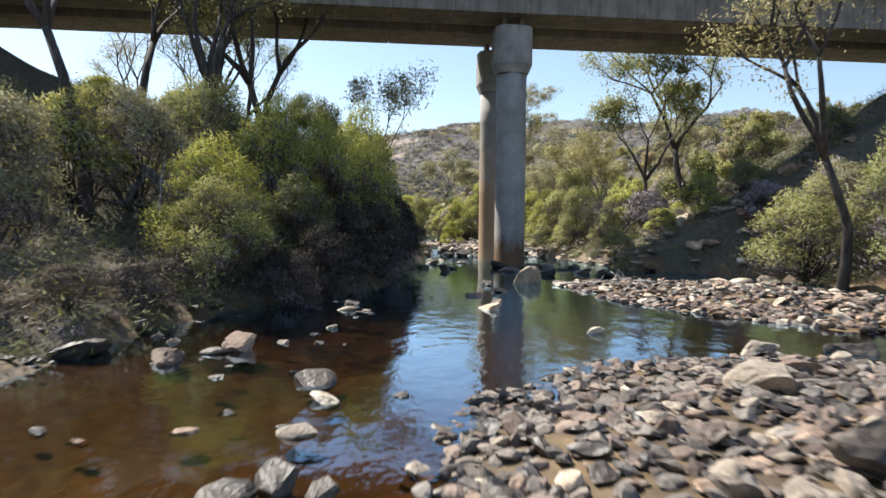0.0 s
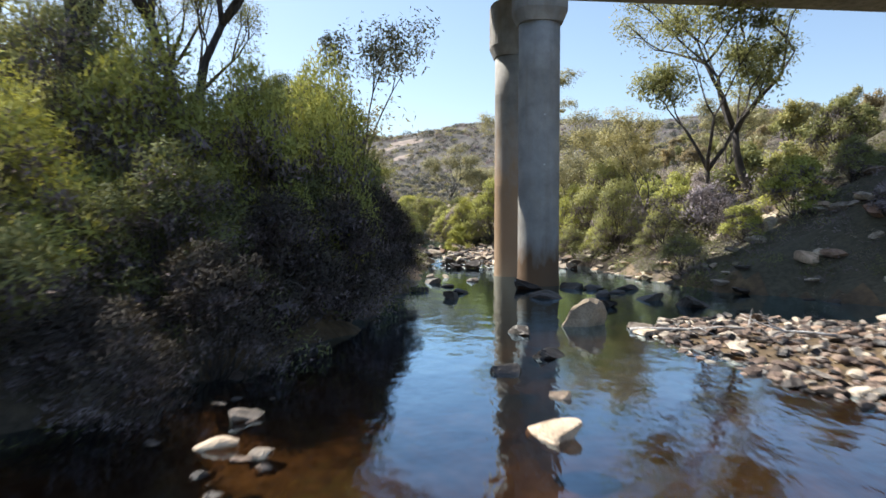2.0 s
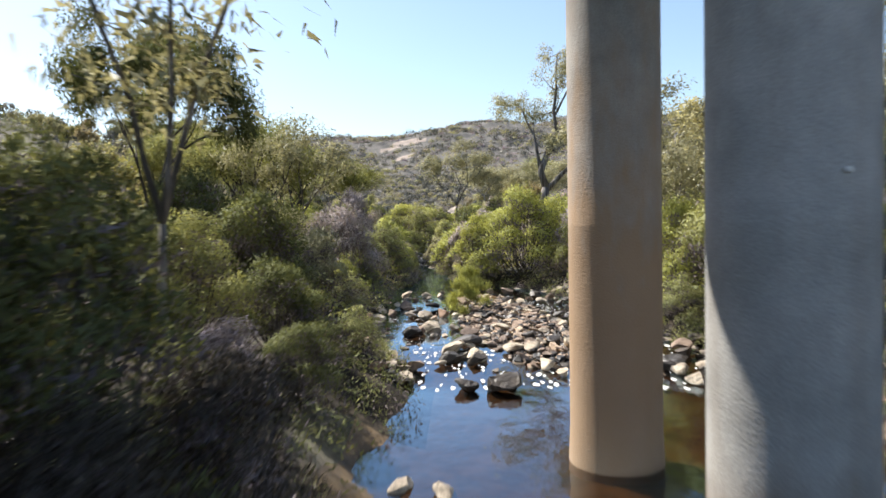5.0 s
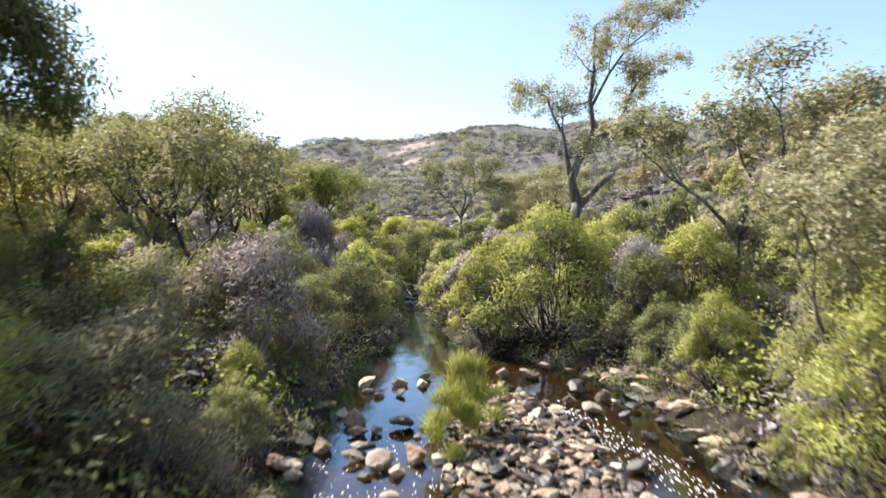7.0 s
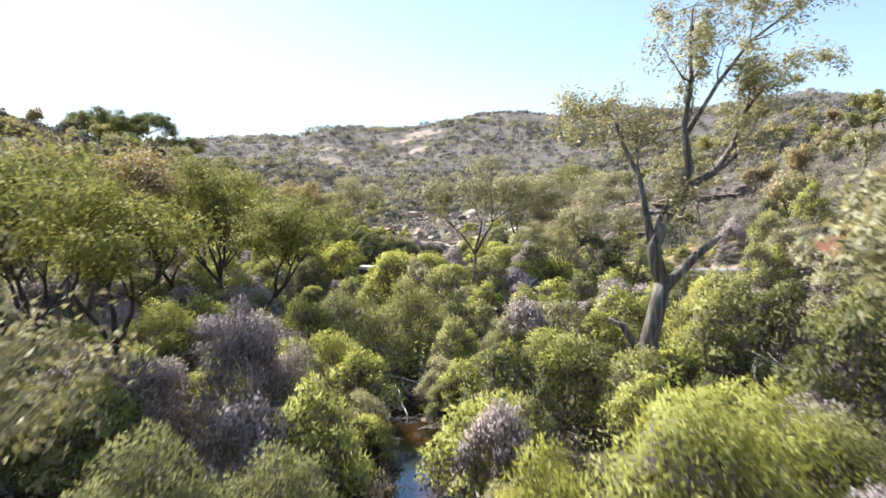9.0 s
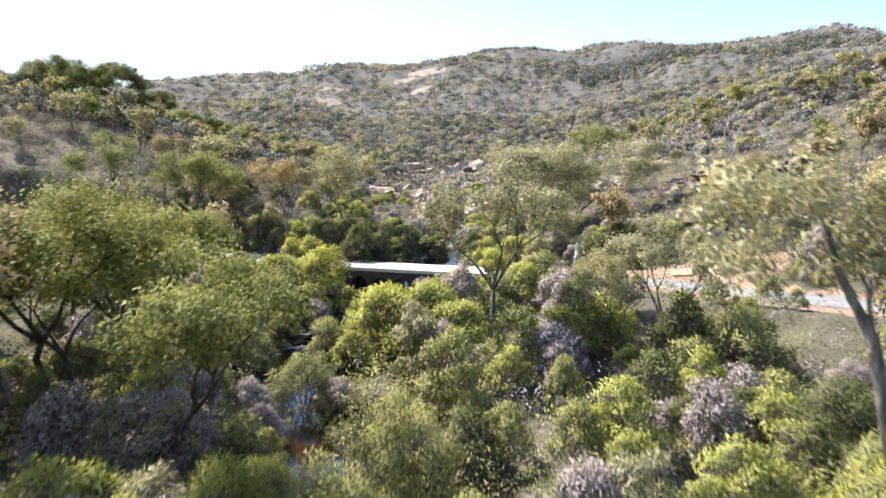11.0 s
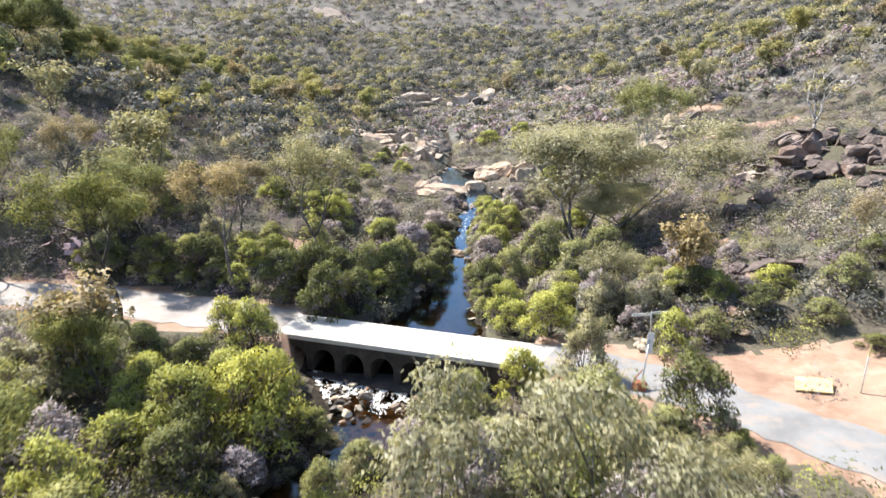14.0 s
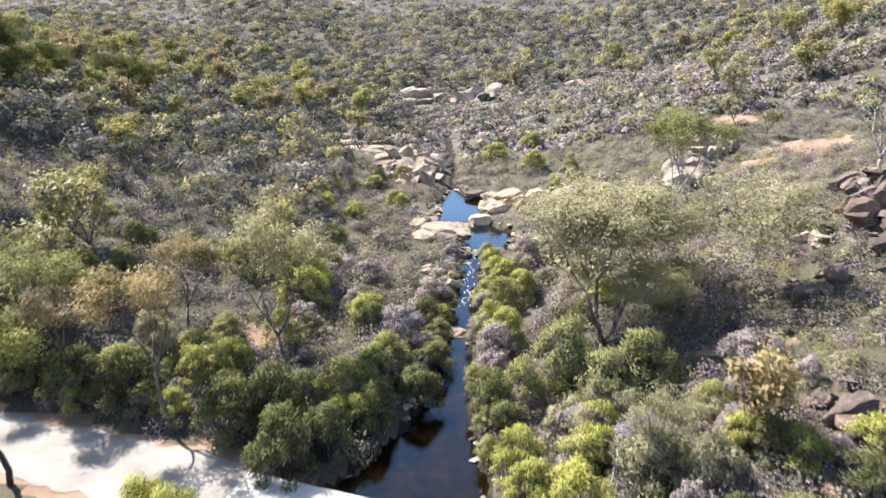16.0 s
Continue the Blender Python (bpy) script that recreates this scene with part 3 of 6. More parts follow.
for h in (6.28, 4.46):
    ob = part("tie_hole_plug", bolt_me, bridge, "small white plug in the column")
    ob.matrix_basis = pose(.02, -.76, h, 90, 0, 0)

# ---- the low arched bridge ----
low = tagged(new("low_bridge"), "low old concrete road bridge on eight arched culverts", "bridge")
LOW_LEN = 17.8
low.matrix_world = pose(-15.1, 128.45, 0, 0, 0, -14.3)
part("deck_slab", bm_mesh("deck_slab", box_bm((-.15, -.12, 3.62), (LOW_LEN, 3.25, 3.93), .03), CONCRETE_DECK), low, "sunbleached pale concrete deck slab")


def arch_wall():
    outline = [(0, 3.62), (0, .6)]
    first, pitch, half, spring = .55, 1.99, .76, 2.35
    for k in range(8):
        c = first + half + .12 + k * pitch
        outline += [(c - half, .6), (c - half, spring)]
        outline += [(c - half * math.cos(a), spring + half * math.sin(a)) for a in np.linspace(0, math.pi, 13)[1:-1]]
        outline += [(c + half, spring), (c + half, .6)]
    outline += [(LOW_LEN - .3, .6), (LOW_LEN - .3, 3.62)]
    bm = bmesh.new()
    a = [bm.verts.new((x, 0, z)) for x, z in outline]
    face = bm.faces.new(a)
    moved = bmesh.ops.extrude_face_region(bm, geom=[face])["geom"]
    bmesh.ops.translate(bm, vec=(0, 3.1, 0), verts=[v for v in moved if isinstance(v, bmesh.types.BMVert)])
    bmesh.ops.triangulate(bm, faces=[f for f in bm.faces if len(f.verts) > 4])
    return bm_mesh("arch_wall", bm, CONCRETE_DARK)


part("arch_wall", arch_wall(), low, "stained concrete wall pierced by eight arches, darkened for its shade")
part("apron", bm_mesh("apron", box_bm((.2, -.7, .5), (LOW_LEN - .5, 3.9, 1.55), .15), CONCRETE_DARK), low, "wet concrete apron under the arches, darkened for their shade")


# ---- plants ----
def unit(v):
    return v / (np.linalg.norm(v, axis=-1, keepdims=True) + 1e-9)


ROUND = .75     # how far the leaves of a plume share its rounded form


def leaf_mesh(centres, dirs, lengths, widths, rng, facing=None, stray=.6, rounded=ROUND):
    """Pointed leaves, one small face each; their faces turn outwards from the plume that bears them, more or less."""
    n = len(centres)
    if facing is None:
        dirs = unit(dirs)
        side = unit(np.cross(dirs, rng.normal(size=(n, 3))))
    else:
        face = unit(facing + rng.normal(size=(n, 3)) * stray)
        dirs = unit(dirs - (dirs * face).sum(1)[:, None] * face)
        side = np.cross(face, dirs)
    low = centres + dirs * (lengths * .15)[:, None]
    verts = np.stack([low - side * widths[:, None] / 2, centres + dirs * lengths[:, None], low + side * widths[:, None] / 2], 1).reshape(-1, 3)
    if facing is not None:
        verts = np.hstack([verts, np.repeat(unit(unit(facing) * rounded + face * (1 - rounded)), 3, 0)])
    return verts, np.arange(3 * n).reshape(n, 3)


def ball(rng, n):
    return unit(rng.normal(size=(n, 3)))


def shrub_shape(seed, n, height=2.6, radius=1.7, leaf=.2, width=.035, up=.5, lobes=28, spread=.5, low=.08, dry=.29):
    """A bushy shrub: stems from one foot, green plumes on many uneven lobes and dry twigs within. Returns stem limbs, leaves, and which leaves are dry."""
    rng = np.random.RandomState(seed)
    centres, sizes = [], []
    for k in range(lobes):
        a, q = 2.4 * k + rng.uniform(-.6, .6), ((k + .5) / lobes) ** .52 * rng.uniform(.82, 1.12)
        h = (low + (.82 - low) * (1 - min(1, q) ** 2.4)) + rng.uniform(-.13, .10)
        centres.append((q * radius * .8 * math.cos(a), q * radius * .8 * math.sin(a), max(.12, h) * height))
        sizes.append(radius * rng.uniform(.17, .36))
    centres, sizes = np.array(centres), np.array(sizes)
    share = sizes ** 2 / (sizes ** 2).sum()
    pts, dirs, brown, faced = [], [], [], []
    for c, s, f in zip(centres, sizes, share):
        m = max(8, int(n * f))
        out = ball(rng, m)
        dead = rng.uniform(size=m) < dry
        out[:, 2] = np.where(dead, -np.abs(out[:, 2]) * .8, np.where(out[:, 2] < -.25, -out[:, 2], out[:, 2]))
        reach = np.where(dead, rng.uniform(.2, 1.3, m), rng.uniform(.25, 1.1, m) ** .5)[:, None]
        pts.append(c + out * s * reach * (1, 1, .9))
        dirs.append(out * (1, 1, .5) + (0, 0, up) + rng.normal(size=(m, 3)) * spread)
        brown.append(dead)
        faced.append(out + (0, 0, .25))
    pts, dirs, brown = np.concatenate(pts), np.concatenate(dirs), np.concatenate(brown)
    keep = pts[:, 2] > .03
    pts, dirs, brown, faced = pts[keep], dirs[keep], brown[keep], np.concatenate(faced)[keep]
    leaves = leaf_mesh(pts, dirs, leaf * rng.uniform(.6, 1.35, len(pts)), width * rng.uniform(.7, 1.3, len(pts)), rng, faced, .55)
    limbs = []
    for c, s in zip(centres, sizes):
        foot = np.array([rng.normal() * .12, rng.normal() * .12, -.15])
        bend = foot * .5 + c * .5 + (rng.normal() * .15, rng.normal() * .15, -.06 * height)
        limbs.append([(foot, .035), (bend, .02), (c, .009), (c + ball(rng, 1)[0] * s * .7, .005)])
    return limbs, leaves, brown


def gum_shape(seed, height=10.0, lean=(0, 0), fork=.35, stems=3, spread=.6, depth=3, clump=.75, per=38, leaf=.22, width=.05, droop=.5, radius=.16, bend=.12, curve=.10):
    """A gum tree: a trunk that forks into crooked limbs, with clumps of hanging leaves at their ends. Returns trunk, branches and leaves."""
    rng = np.random.RandomState(seed)
    trunk, twigs, tips = [], [], []

    def grow(p, d, length, r, level):
        limb = [(p, r)]
        for k in range(1, 5):
            d = unit(d + rng.normal(size=3) * bend + (0, 0, curve * (level > 0)))
            p = p + d * length / 4
            limb.append((p, r * (1 - .11 * k)))
            if level >= depth - 1 and k in (2, 3) and rng.rand() < .75 or level == depth - 2 and level > 0 and k == 3 and rng.rand() < .5:
                tips.append(p)
        (trunk if level < 2 else twigs).append(limb)
        if level == depth:
            tips.append(p)
            return
        for k in range(stems if level == 0 else rng.randint(2, 4)):
            a = 6.28 * k / 3 + rng.uniform(-.7, .7)
            out = np.array([math.cos(a), math.sin(a), 0])
            nd = unit(d + out * spread * rng.uniform(.6, 1.25))
            grow(p, nd, length * rng.uniform(.55, .85) if level else height * (1 - fork) * rng.uniform(.36, .5), r * rng.uniform(.5, .62), level + 1)

    grow(np.array([0., 0., -.2]), unit(np.array([lean[0], lean[1], 1.0])), height * fork, radius, 0)
    tips = np.array(tips)
    scale = (height - clump * .5) / tips[:, 2].max()
    tips = tips * (1, 1, scale)
    n = len(tips) * per
    out = ball(rng, n)
    where = np.repeat(tips, per, 0) + out * (clump * rng.uniform(.05, 1, (n, 1)) ** .5) * (1, 1, .7) * np.repeat(rng.uniform(.4, 1.35, (len(tips), 1)), per, 0)
    dirs = ball(rng, n) + (0, 0, -droop)
    leaves = leaf_mesh(where, dirs, leaf * rng.uniform(.6, 1.35, n), width * rng.uniform(.7, 1.3, n), rng, out + (0, 0, .5), .75)
    for t in tips[::4]:
        twigs.append([(t, .012), (t + ball(rng, 1)[0] * clump * .8, .004)])
    return limbs_scaled(trunk, scale), limbs_scaled(twigs, scale), leaves


def limbs_scaled(limbs, scale):
    return [limb if len(limb) == 2 else [(np.array(p) * (1, 1, scale), r) for p, r in limb] for limb in limbs]


MODELS = {}


def shrub_model(key, shape, leaf_mat, bark):
    green = mesh_of("foliage", *shape[1], [leaf_mat, LEAF_DRY])
    green.polygons.foreach_set("material_index", shape[2].astype(np.int32))
    MODELS[key] = [("branchwork", mesh_of("branchwork", *tubes(shape[0], 3), bark)), ("foliage", green)]


def tree_model(key, shape, leaf_mat, bark):
    MODELS[key] = [("trunk", mesh_of("trunk", *tubes(shape[0], 9), bark, True)), ("branchwork", mesh_of("branchwork", *tubes(shape[1], 3), bark))]
    if leaf_mat:
        MODELS[key].append(("crown", mesh_of("crown", *shape[2], leaf_mat)))


def plant(name, key, x, y, size, turn, label, category, group="", tall=1.0, z=None, tilt=(0, 0)):
    """One plant on the ground: an empty at its foot with its parts."""
    ob = tagged(new(name), label, category, group)
    foot = float(ground(x, y)) - .04 if z is None else z
    ob.matrix_world = pose(x, y, foot, tilt[0], tilt[1], turn) @ Matrix.Diagonal((size, size, size * tall, 1))
    for what, me in MODELS[key]:
        piece = part(what, me, ob)
        if what == "branchwork":
            tagged(piece, kind="stuff")
    return ob


def clumps(spots, per, leaf, width, rng, up=.45, flat=.8):
    """Low cover in one mesh: spots are rows of x, y, z, radius, height; each becomes a tuft of leaves."""
    n = len(spots) * per
    s = np.repeat(np.asarray(spots), per, 0)
    out = ball(rng, n)
    out[:, 2] = np.abs(out[:, 2])
    reach = rng.uniform(.25, 1.05, (n, 1)) ** .5
    where = s[:, :3] + out * reach * np.stack([s[:, 3], s[:, 3], s[:, 4]], 1)
    dirs = out * (1, 1, .6) + (0, 0, up) + rng.normal(size=(n, 3)) * .5
    size = np.sqrt(s[:, 3])
    return leaf_mesh(where, dirs, leaf * size * rng.uniform(.6, 1.3, n), width * size * rng.uniform(.7, 1.3, n), rng, out + (0, 0, .2), .35, .9)


NEAR = {"bright": LEAF_BRIGHT, "olive": LEAF_OLIVE, "dark": LEAF_DARK, "grey": LEAF_GREY, "ochre": LEAF_AUTUMN, "sage": LEAF_GUM, "brown": LEAF_BROWN_SHADE}
WORDS = {"bright": "bright yellow-green feathery tea-tree shrub with dense foliage", "olive": "olive-green bushy shrub with fine dense leaves",
         "dark": "dark green leafy shrub, shade partly in its leaf colour", "grey": "grey dry twiggy shrub without green leaves", "ochre": "dull ochre-green bushy shrub on dry ground", "sage": "pale grey-green leafy shrub with willowy leaves", "brown": "dark brown twiggy shrub hanging over the water"}
for n, (tone, mat) in enumerate(NEAR.items()):
    for v in range(2):
        fine = shrub_shape(31 + 7 * n + v, 11500, leaf=.13, width=.033, lobes=34)
        shrub_model((tone, "fine", v), fine, mat, BARK_DARK if tone != "grey" else DEADWOOD)
        shrub_model((tone, "mid", v), shrub_shape(71 + 7 * n + v, 5200, leaf=.19, width=.068, lobes=28), mat, BARK_DARK if tone != "grey" else DEADWOOD)
        shrub_model((tone, "soft", v), shrub_shape(171 + 7 * n + v, 3600, leaf=.19, width=.076, lobes=26), mat, BARK_DARK)
        shrub_model((tone, "far", v), shrub_shape(131 + 7 * n + v, 2600, leaf=.22, width=.10, lobes=20), mat, BARK_DARK)
for v in range(4):
    tree_model(("gum", v), gum_shape(200 + v, depth=4, per=58, clump=.9, leaf=.21, width=.085, fork=.30 + .05 * v, spread=.5, lean=(.12 * (v - 1.5), .05)), (LEAF_GUM, LEAF_OLIVE, LEAF_GUM, LEAF_AUTUMN)[v], (BARK, BARK_DARK, BARK, BARK)[v])
    tree_model(("farm", v), gum_shape(230 + v, height=7, depth=3, per=20, fork=.26, spread=.5, clump=.95, leaf=.42, width=.24, stems=4), (LEAF_OLIVE, LEAF_GUM, LEAF_YELLOW, LEAF_AUTUMN)[v], BARK)
    tree_model(("bank", v), gum_shape(260 + v, height=13, depth=3, per=64, fork=.46 - .05 * (v % 2), spread=.6, lean=(.22 * (v % 3 - 1), -.05), clump=1.2, stems=3, radius=.22, leaf=.19, width=.06), (LEAF_GUM, LEAF_GUM, LEAF_DARK, LEAF_OLIVE)[v], BARK_DARK)
for v in range(2):
    tree_model(("lush", v), gum_shape(250 + v, height=10.5, depth=4, per=74, fork=.46, spread=.6, clump=1.05, leaf=.20, width=.08, stems=3, radius=.17, lean=(.1 - .2 * v, 0)), LEAF_LUSH, BARK_DARK)
tree_model("bare_shrub", gum_shape(297, height=3.6, depth=4, per=5, fork=.10, spread=.85, clump=.4, leaf=.14, width=.03, stems=4, radius=.07, bend=.2), LEAF_DRY, BARK_DARK)
tree_model("sapling", gum_shape(290, height=8, depth=2, per=120, fork=.3, spread=.32, clump=.85, stems=3, radius=.07, leaf=.19, width=.06), LEAF_GUM, BARK)
tree_model("sheoak", gum_shape(291, height=11, depth=4, per=130, fork=.3, spread=.75, clump=1.25, stems=4, leaf=.32, width=.085, droop=.9, curve=.0), LEAF_DARK, BARK_DARK)
tree_model("spreading", gum_shape(293, height=11, depth=4, per=44, fork=.34, spread=.95, clump=.8, stems=3, radius=.22, leaf=.17, width=.055), LEAF_OLIVE, BARK_DARK)
tree_model("dead", gum_shape(292, height=9, depth=4, per=1, fork=.25, spread=.55, stems=3, radius=.26, leaf=.01, width=.01), None, BARK_PALE)
tree_model("white", gum_shape(295, height=11, depth=4, per=36, fork=.3, spread=.42, stems=2, clump=1.0, leaf=.3, width=.1), LEAF_OLIVE, BARK_PALE)
tree_model("weeping", gum_shape(296, height=10, depth=4, per=215, fork=.14, spread=.85, stems=4, clump=1.3, droop=.9, leaf=.2, width=.06), LEAF_GUM, BARK)


def thicket(name, label, rows, category="shrub"):
    """Many plants in one mesh: rows of model, x, y, size, turn, height as a part of the model's."""
    verts, faces, mats, index, start = [], [], [], [], 0
    for key, x, y, size, turn, tall in rows:
        for what, me in MODELS[key]:
            if what == "branchwork":
                continue
            v = np.empty(len(me.vertices) * 3)
            me.vertices.foreach_get("co", v)
            f = np.empty(len(me.polygons) * 3, int)
            me.polygons.foreach_get("vertices", f)
            own = np.empty(len(me.polygons), int)
            me.polygons.foreach_get("material_index", own)
            c, s = math.cos(radians(turn)), math.sin(radians(turn))
            about = np.array([[c, s, 0], [-s, c, 0], [0, 0, 1]])
            v = v.reshape(-1, 3) @ about * (size, size, size * tall) + (x, y, float(ground(x, y)) - .04)
            face = np.empty(len(v) * 3)
            me.attributes["custom_normal"].data.foreach_get("vector", face)
            v = np.hstack([v, face.reshape(-1, 3) @ about])
            slots = []
            for mat in me.materials:
                if mat not in mats:
                    mats.append(mat)
                slots.append(mats.index(mat))
            verts.append(v)
            faces.append(f.reshape(-1, 3) + start)
            index.append(np.array(slots)[own])
            start += len(v)
    me = mesh_of(name, np.concatenate(verts), np.concatenate(faces), mats)
    me.polygons.foreach_set("material_index", np.concatenate(index).astype(np.int32))
    return tagged(new(name, me), label, category, kind="stuff")


# ---- trees that stand out: x, y, height as a part of the model's, model, turn ----
def trees(name, rows, label, category="tree", group=""):
    for x, y, size, key, turn in rows:
        wide = 1.2 if 63 < y < 98 else 1.0
        plant(name, key, x, y, size * wide, turn, label, category, group, tall=1 / wide)


# the tall pale gum beside the creek, with a broken limb at its fork
def grown_limbs(limbs, rng, reach, tips):
    """Crooked side branches from the outer half of each limb; their ends are added to tips."""
    out = []

    def sprout(p, d, length, r, level):
        limb = [(p, r)]
        for k in range(1, 4):
            d = unit(d + rng.normal(size=3) * .22 + (0, 0, .06))
            p = p + d * length / 3
            limb.append((p, r * (1 - .2 * k)))
        out.append(limb)
        if level == 0:
            tips.append(p)
            return
        for _ in range(2 + rng.randint(2)):
            sprout(limb[1 + rng.randint(3)][0], unit(d + ball(rng, 1)[0] * .85), length * rng.uniform(.5, .75), r * .5, level - 1)

    for limb in limbs:
        ahead = unit(limb[-1][0] - limb[-2][0])
        for k in range(1, len(limb)):
            for _ in range(1 if k < 2 else 2 if k < len(limb) - 1 else 4):
                sprout(limb[k][0], unit(ahead * .7 + ball(rng, 1)[0] * .9), reach * rng.uniform(.7, 1.2), limb[k][1] * .55, 2)
    return out


rng = np.random.RandomState(77)
line = lambda *rows: [(np.array(row[:3]), row[3]) for row in rows]
base = line((0, 0, -.3, .44), (.02, 0, 1.2, .39), (.2, .05, 3.2, .34), (.5, 0, 4.6, .31), (.66, 0, 5.4, .30))
stub = line((.6, 0, 5.1, .24), (1.2, 0, 5.7, .19), (1.9, .1, 6.4, .16), (2.5, .1, 6.9, .13), (2.75, .1, 7.1, .03))
low_stub = line((.1, 0, 2.4, .2), (-.4, 0, 3.2, .15), (-.8, -.1, 3.8, .12), (-1.3, -.1, 4.1, .04))
scaffold = [line((.66, 0, 5.3, .28), (.3, .05, 6.6, .25), (.7, .1, 7.7, .22), (1.15, 0, 8.4, .20), (1.6, .1, 8.9, .18)),
            line((1.15, 0, 8.4, .18), (1.5, -.2, 9.5, .15), (1.25, -.3, 11.0, .12), (1.5, -.2, 12.6, .09), (1.5, 0, 14.2, .06), (1.7, .3, 15.4, .03)),
            line((1.6, .1, 8.9, .16), (2.5, .2, 9.4, .13), (3.2, .5, 10.3, .10), (3.7, .6, 11.6, .07), (4.4, .6, 12.6, .04)),
            line((.35, .05, 6.4, .17), (.1, .3, 7.9, .14), (-.1, .6, 9.3, .10), (-.6, .9, 10.4, .07), (-1.1, .9, 11.6, .04)),
            line((1.3, -.2, 10.6, .09), (2.2, -.9, 12.4, .07), (3.1, -1.3, 13.7, .05), (4.3, -1.5, 14.6, .03))]
tips = []
twigs = grown_limbs(scaffold[1:], rng, 1.35, tips)
tips = np.array(tips)
n = len(tips) * 80
puff = ball(rng, n)
where = np.repeat(tips, 80, 0) + puff * (.7 * rng.uniform(.05, 1, (n, 1)) ** .5) * (1, 1, .75) * np.repeat(rng.uniform(.4, 1.3, (len(tips), 1)), 80, 0)
g_leaves = leaf_mesh(where, ball(rng, n) + (0, 0, -.5), .2 * rng.uniform(.6, 1.3, n), .07 * rng.uniform(.7, 1.3, n), rng, puff + (0, 0, .4), .7)
BARK_BIG = make_bark("mottled_bark", (.05, .042, .036), (.14, .122, .105), (.34, .31, .28))
MODELS["tall_gum"] = [("trunk", mesh_of("trunk", *tubes([base, stub, low_stub] + scaffold, 12), BARK_BIG, True)), ("branchwork", mesh_of("branchwork", *tubes(twigs, 5), BARK_BIG)),
                      ("crown", mesh_of("crown", *g_leaves, LEAF_GUM))]
plant("gum_tree", "tall_gum", 6.2, 78.6, 1.0, 0, "tall mottled gum tree with a broken limb and sparse crown", "tree")

trees("gum_tree", ((-6.3, 26.6, .98, ("bank", 0), 20), (-6.3, 22.6, 1.05, ("bank", 2), 200), (-7.3, 22.0, 1.0, ("bank", 1), 110), (-9.0, 16.8, .95, ("bank", 0), 300), (-11.5, 25, 1.0, ("bank", 3), 60), (-9.4, 32.0, 1.0, ("bank", 0), 170)),
      "dark-trunked gum tree leaning over the shaded bank")
trees("gum_tree", ((-16, 44, .9, ("bank", 0), 140), (-19, 47, .85, ("bank", 2), 30), (-22, 50, .9, ("bank", 1), 250), (-13, 41, .8, ("bank", 3), 10)), "thin dark-trunked gum tree on the slope beyond the high bridge")
plant("sapling", "sapling", -3.3, 36.0, 1.22, 40, "slender many-stemmed gum sapling on the bank under the bridge", "tree")
trees("gum_tree", ((17.3, 46.9, 1.42, "spreading", 90), (13.8, 21.6, .95, ("bank", 1), 200), (12.8, 41.6, 1.15, ("gum", 1), 10), (13.0, 50, .8, ("gum", 0), 70), (19, 55, .9, ("gum", 2), 130)), "spreading gum tree with crooked dark limbs on the bank")
plant("bare_shrub", "bare_shrub", 9.6, 36.5, 1.0, 0, "dark bare crooked shrub on the stony bank", "shrub")
plant("bare_shrub", "bare_shrub", 11.6, 38.8, .9, 130, "dark bare crooked shrub on the stony bank", "shrub")
plant("sheoak_tree", "sheoak", -11.9, 53.4, .6, 0, "dark drooping she-oak tree beside the creek", "tree", tall=1.75)
trees("gum_tree", ((9.9, 64.2, .98, ("gum", 2), 40), (14.0, 60, .72, ("gum", 2), 160), (9.1, 55.5, .66, ("gum", 0), 120), (10.9, 54.4, .66, ("gum", 2), 20), (12.6, 57.5, .7, ("gum", 0), 75), (-10.3, 62.8, .88, ("gum", 0), 210), (-14, 63, .9, ("gum", 1), 210)), "leafy gum tree with thin trunks among shrubs")
trees("gum_tree", ((-10.3, 73.8, .86, ("lush", 0), 0), (-12.8, 74.6, .95, ("lush", 1), 80), (-12.8, 89.5, .9, ("lush", 1), 200), (-16.4, 98.6, 1.0, ("lush", 1), 20), (-15.2, 93.5, .95, ("lush", 0), 310), (-20.0, 95.5, 1.05, ("lush", 1), 130), (-24.5, 98.0, 1.05, ("lush", 0), 75), (-19.5, 104.5, .95, ("lush", 1), 290), (-25.5, 106.0, 1.0, ("lush", 0), 160), (-21.5, 86.0, 1.0, ("lush", 0), 45)), "dark-trunked gum tree with a dense yellow-green crown")
trees("gum_tree", ((-19.2, 85.5, 1.15, ("gum", 3), 15), (-18.8, 80.5, 1.05, ("gum", 1), 190), (-23, 91, 1.1, ("gum", 3), 80), (-18.8, 95.5, .95, ("gum", 1), 270)), "dark-limbed gum tree with a dense olive crown")
trees("gum_tree", ((-0.3, 104.8, 1.12, ("gum", 2), 60), (7.1, 104.3, .6, ("gum", 0), 100), (8.4, 100.6, .82, ("gum", 2), 220), (7.5, 109.2, .42, ("gum", 0), 10)), "forked gum tree with sparse grey-green leaves above the scrub")
trees("gum_tree", ((-14.9, 141.5, 1.12, ("gum", 0), 0), (-20.0, 134.9, 1.0, ("gum", 3), 120), (-25.9, 129.5, 1.02, ("lush", 0), 90), (-20.7, 118.9, .6, ("lush", 0), 40)), "many-stemmed gum tree beside the gravel road")
plant("weeping_tree", "weeping", 5.6, 144.6, 2.1, 30, "broad olive weeping tree leaning over the creek", "tree", tall=.58)
plant("weeping_tree", "weeping", 11.0, 151, .95, 200, "broad olive weeping tree beside the creek", "tree", tall=.62)
trees("gum_tree", ((16.0, 169.0, 1.08, "white", 0), (17.8, 171.5, 1.0, "white", 140)), "slender white-trunked gum tree beside granite rocks")
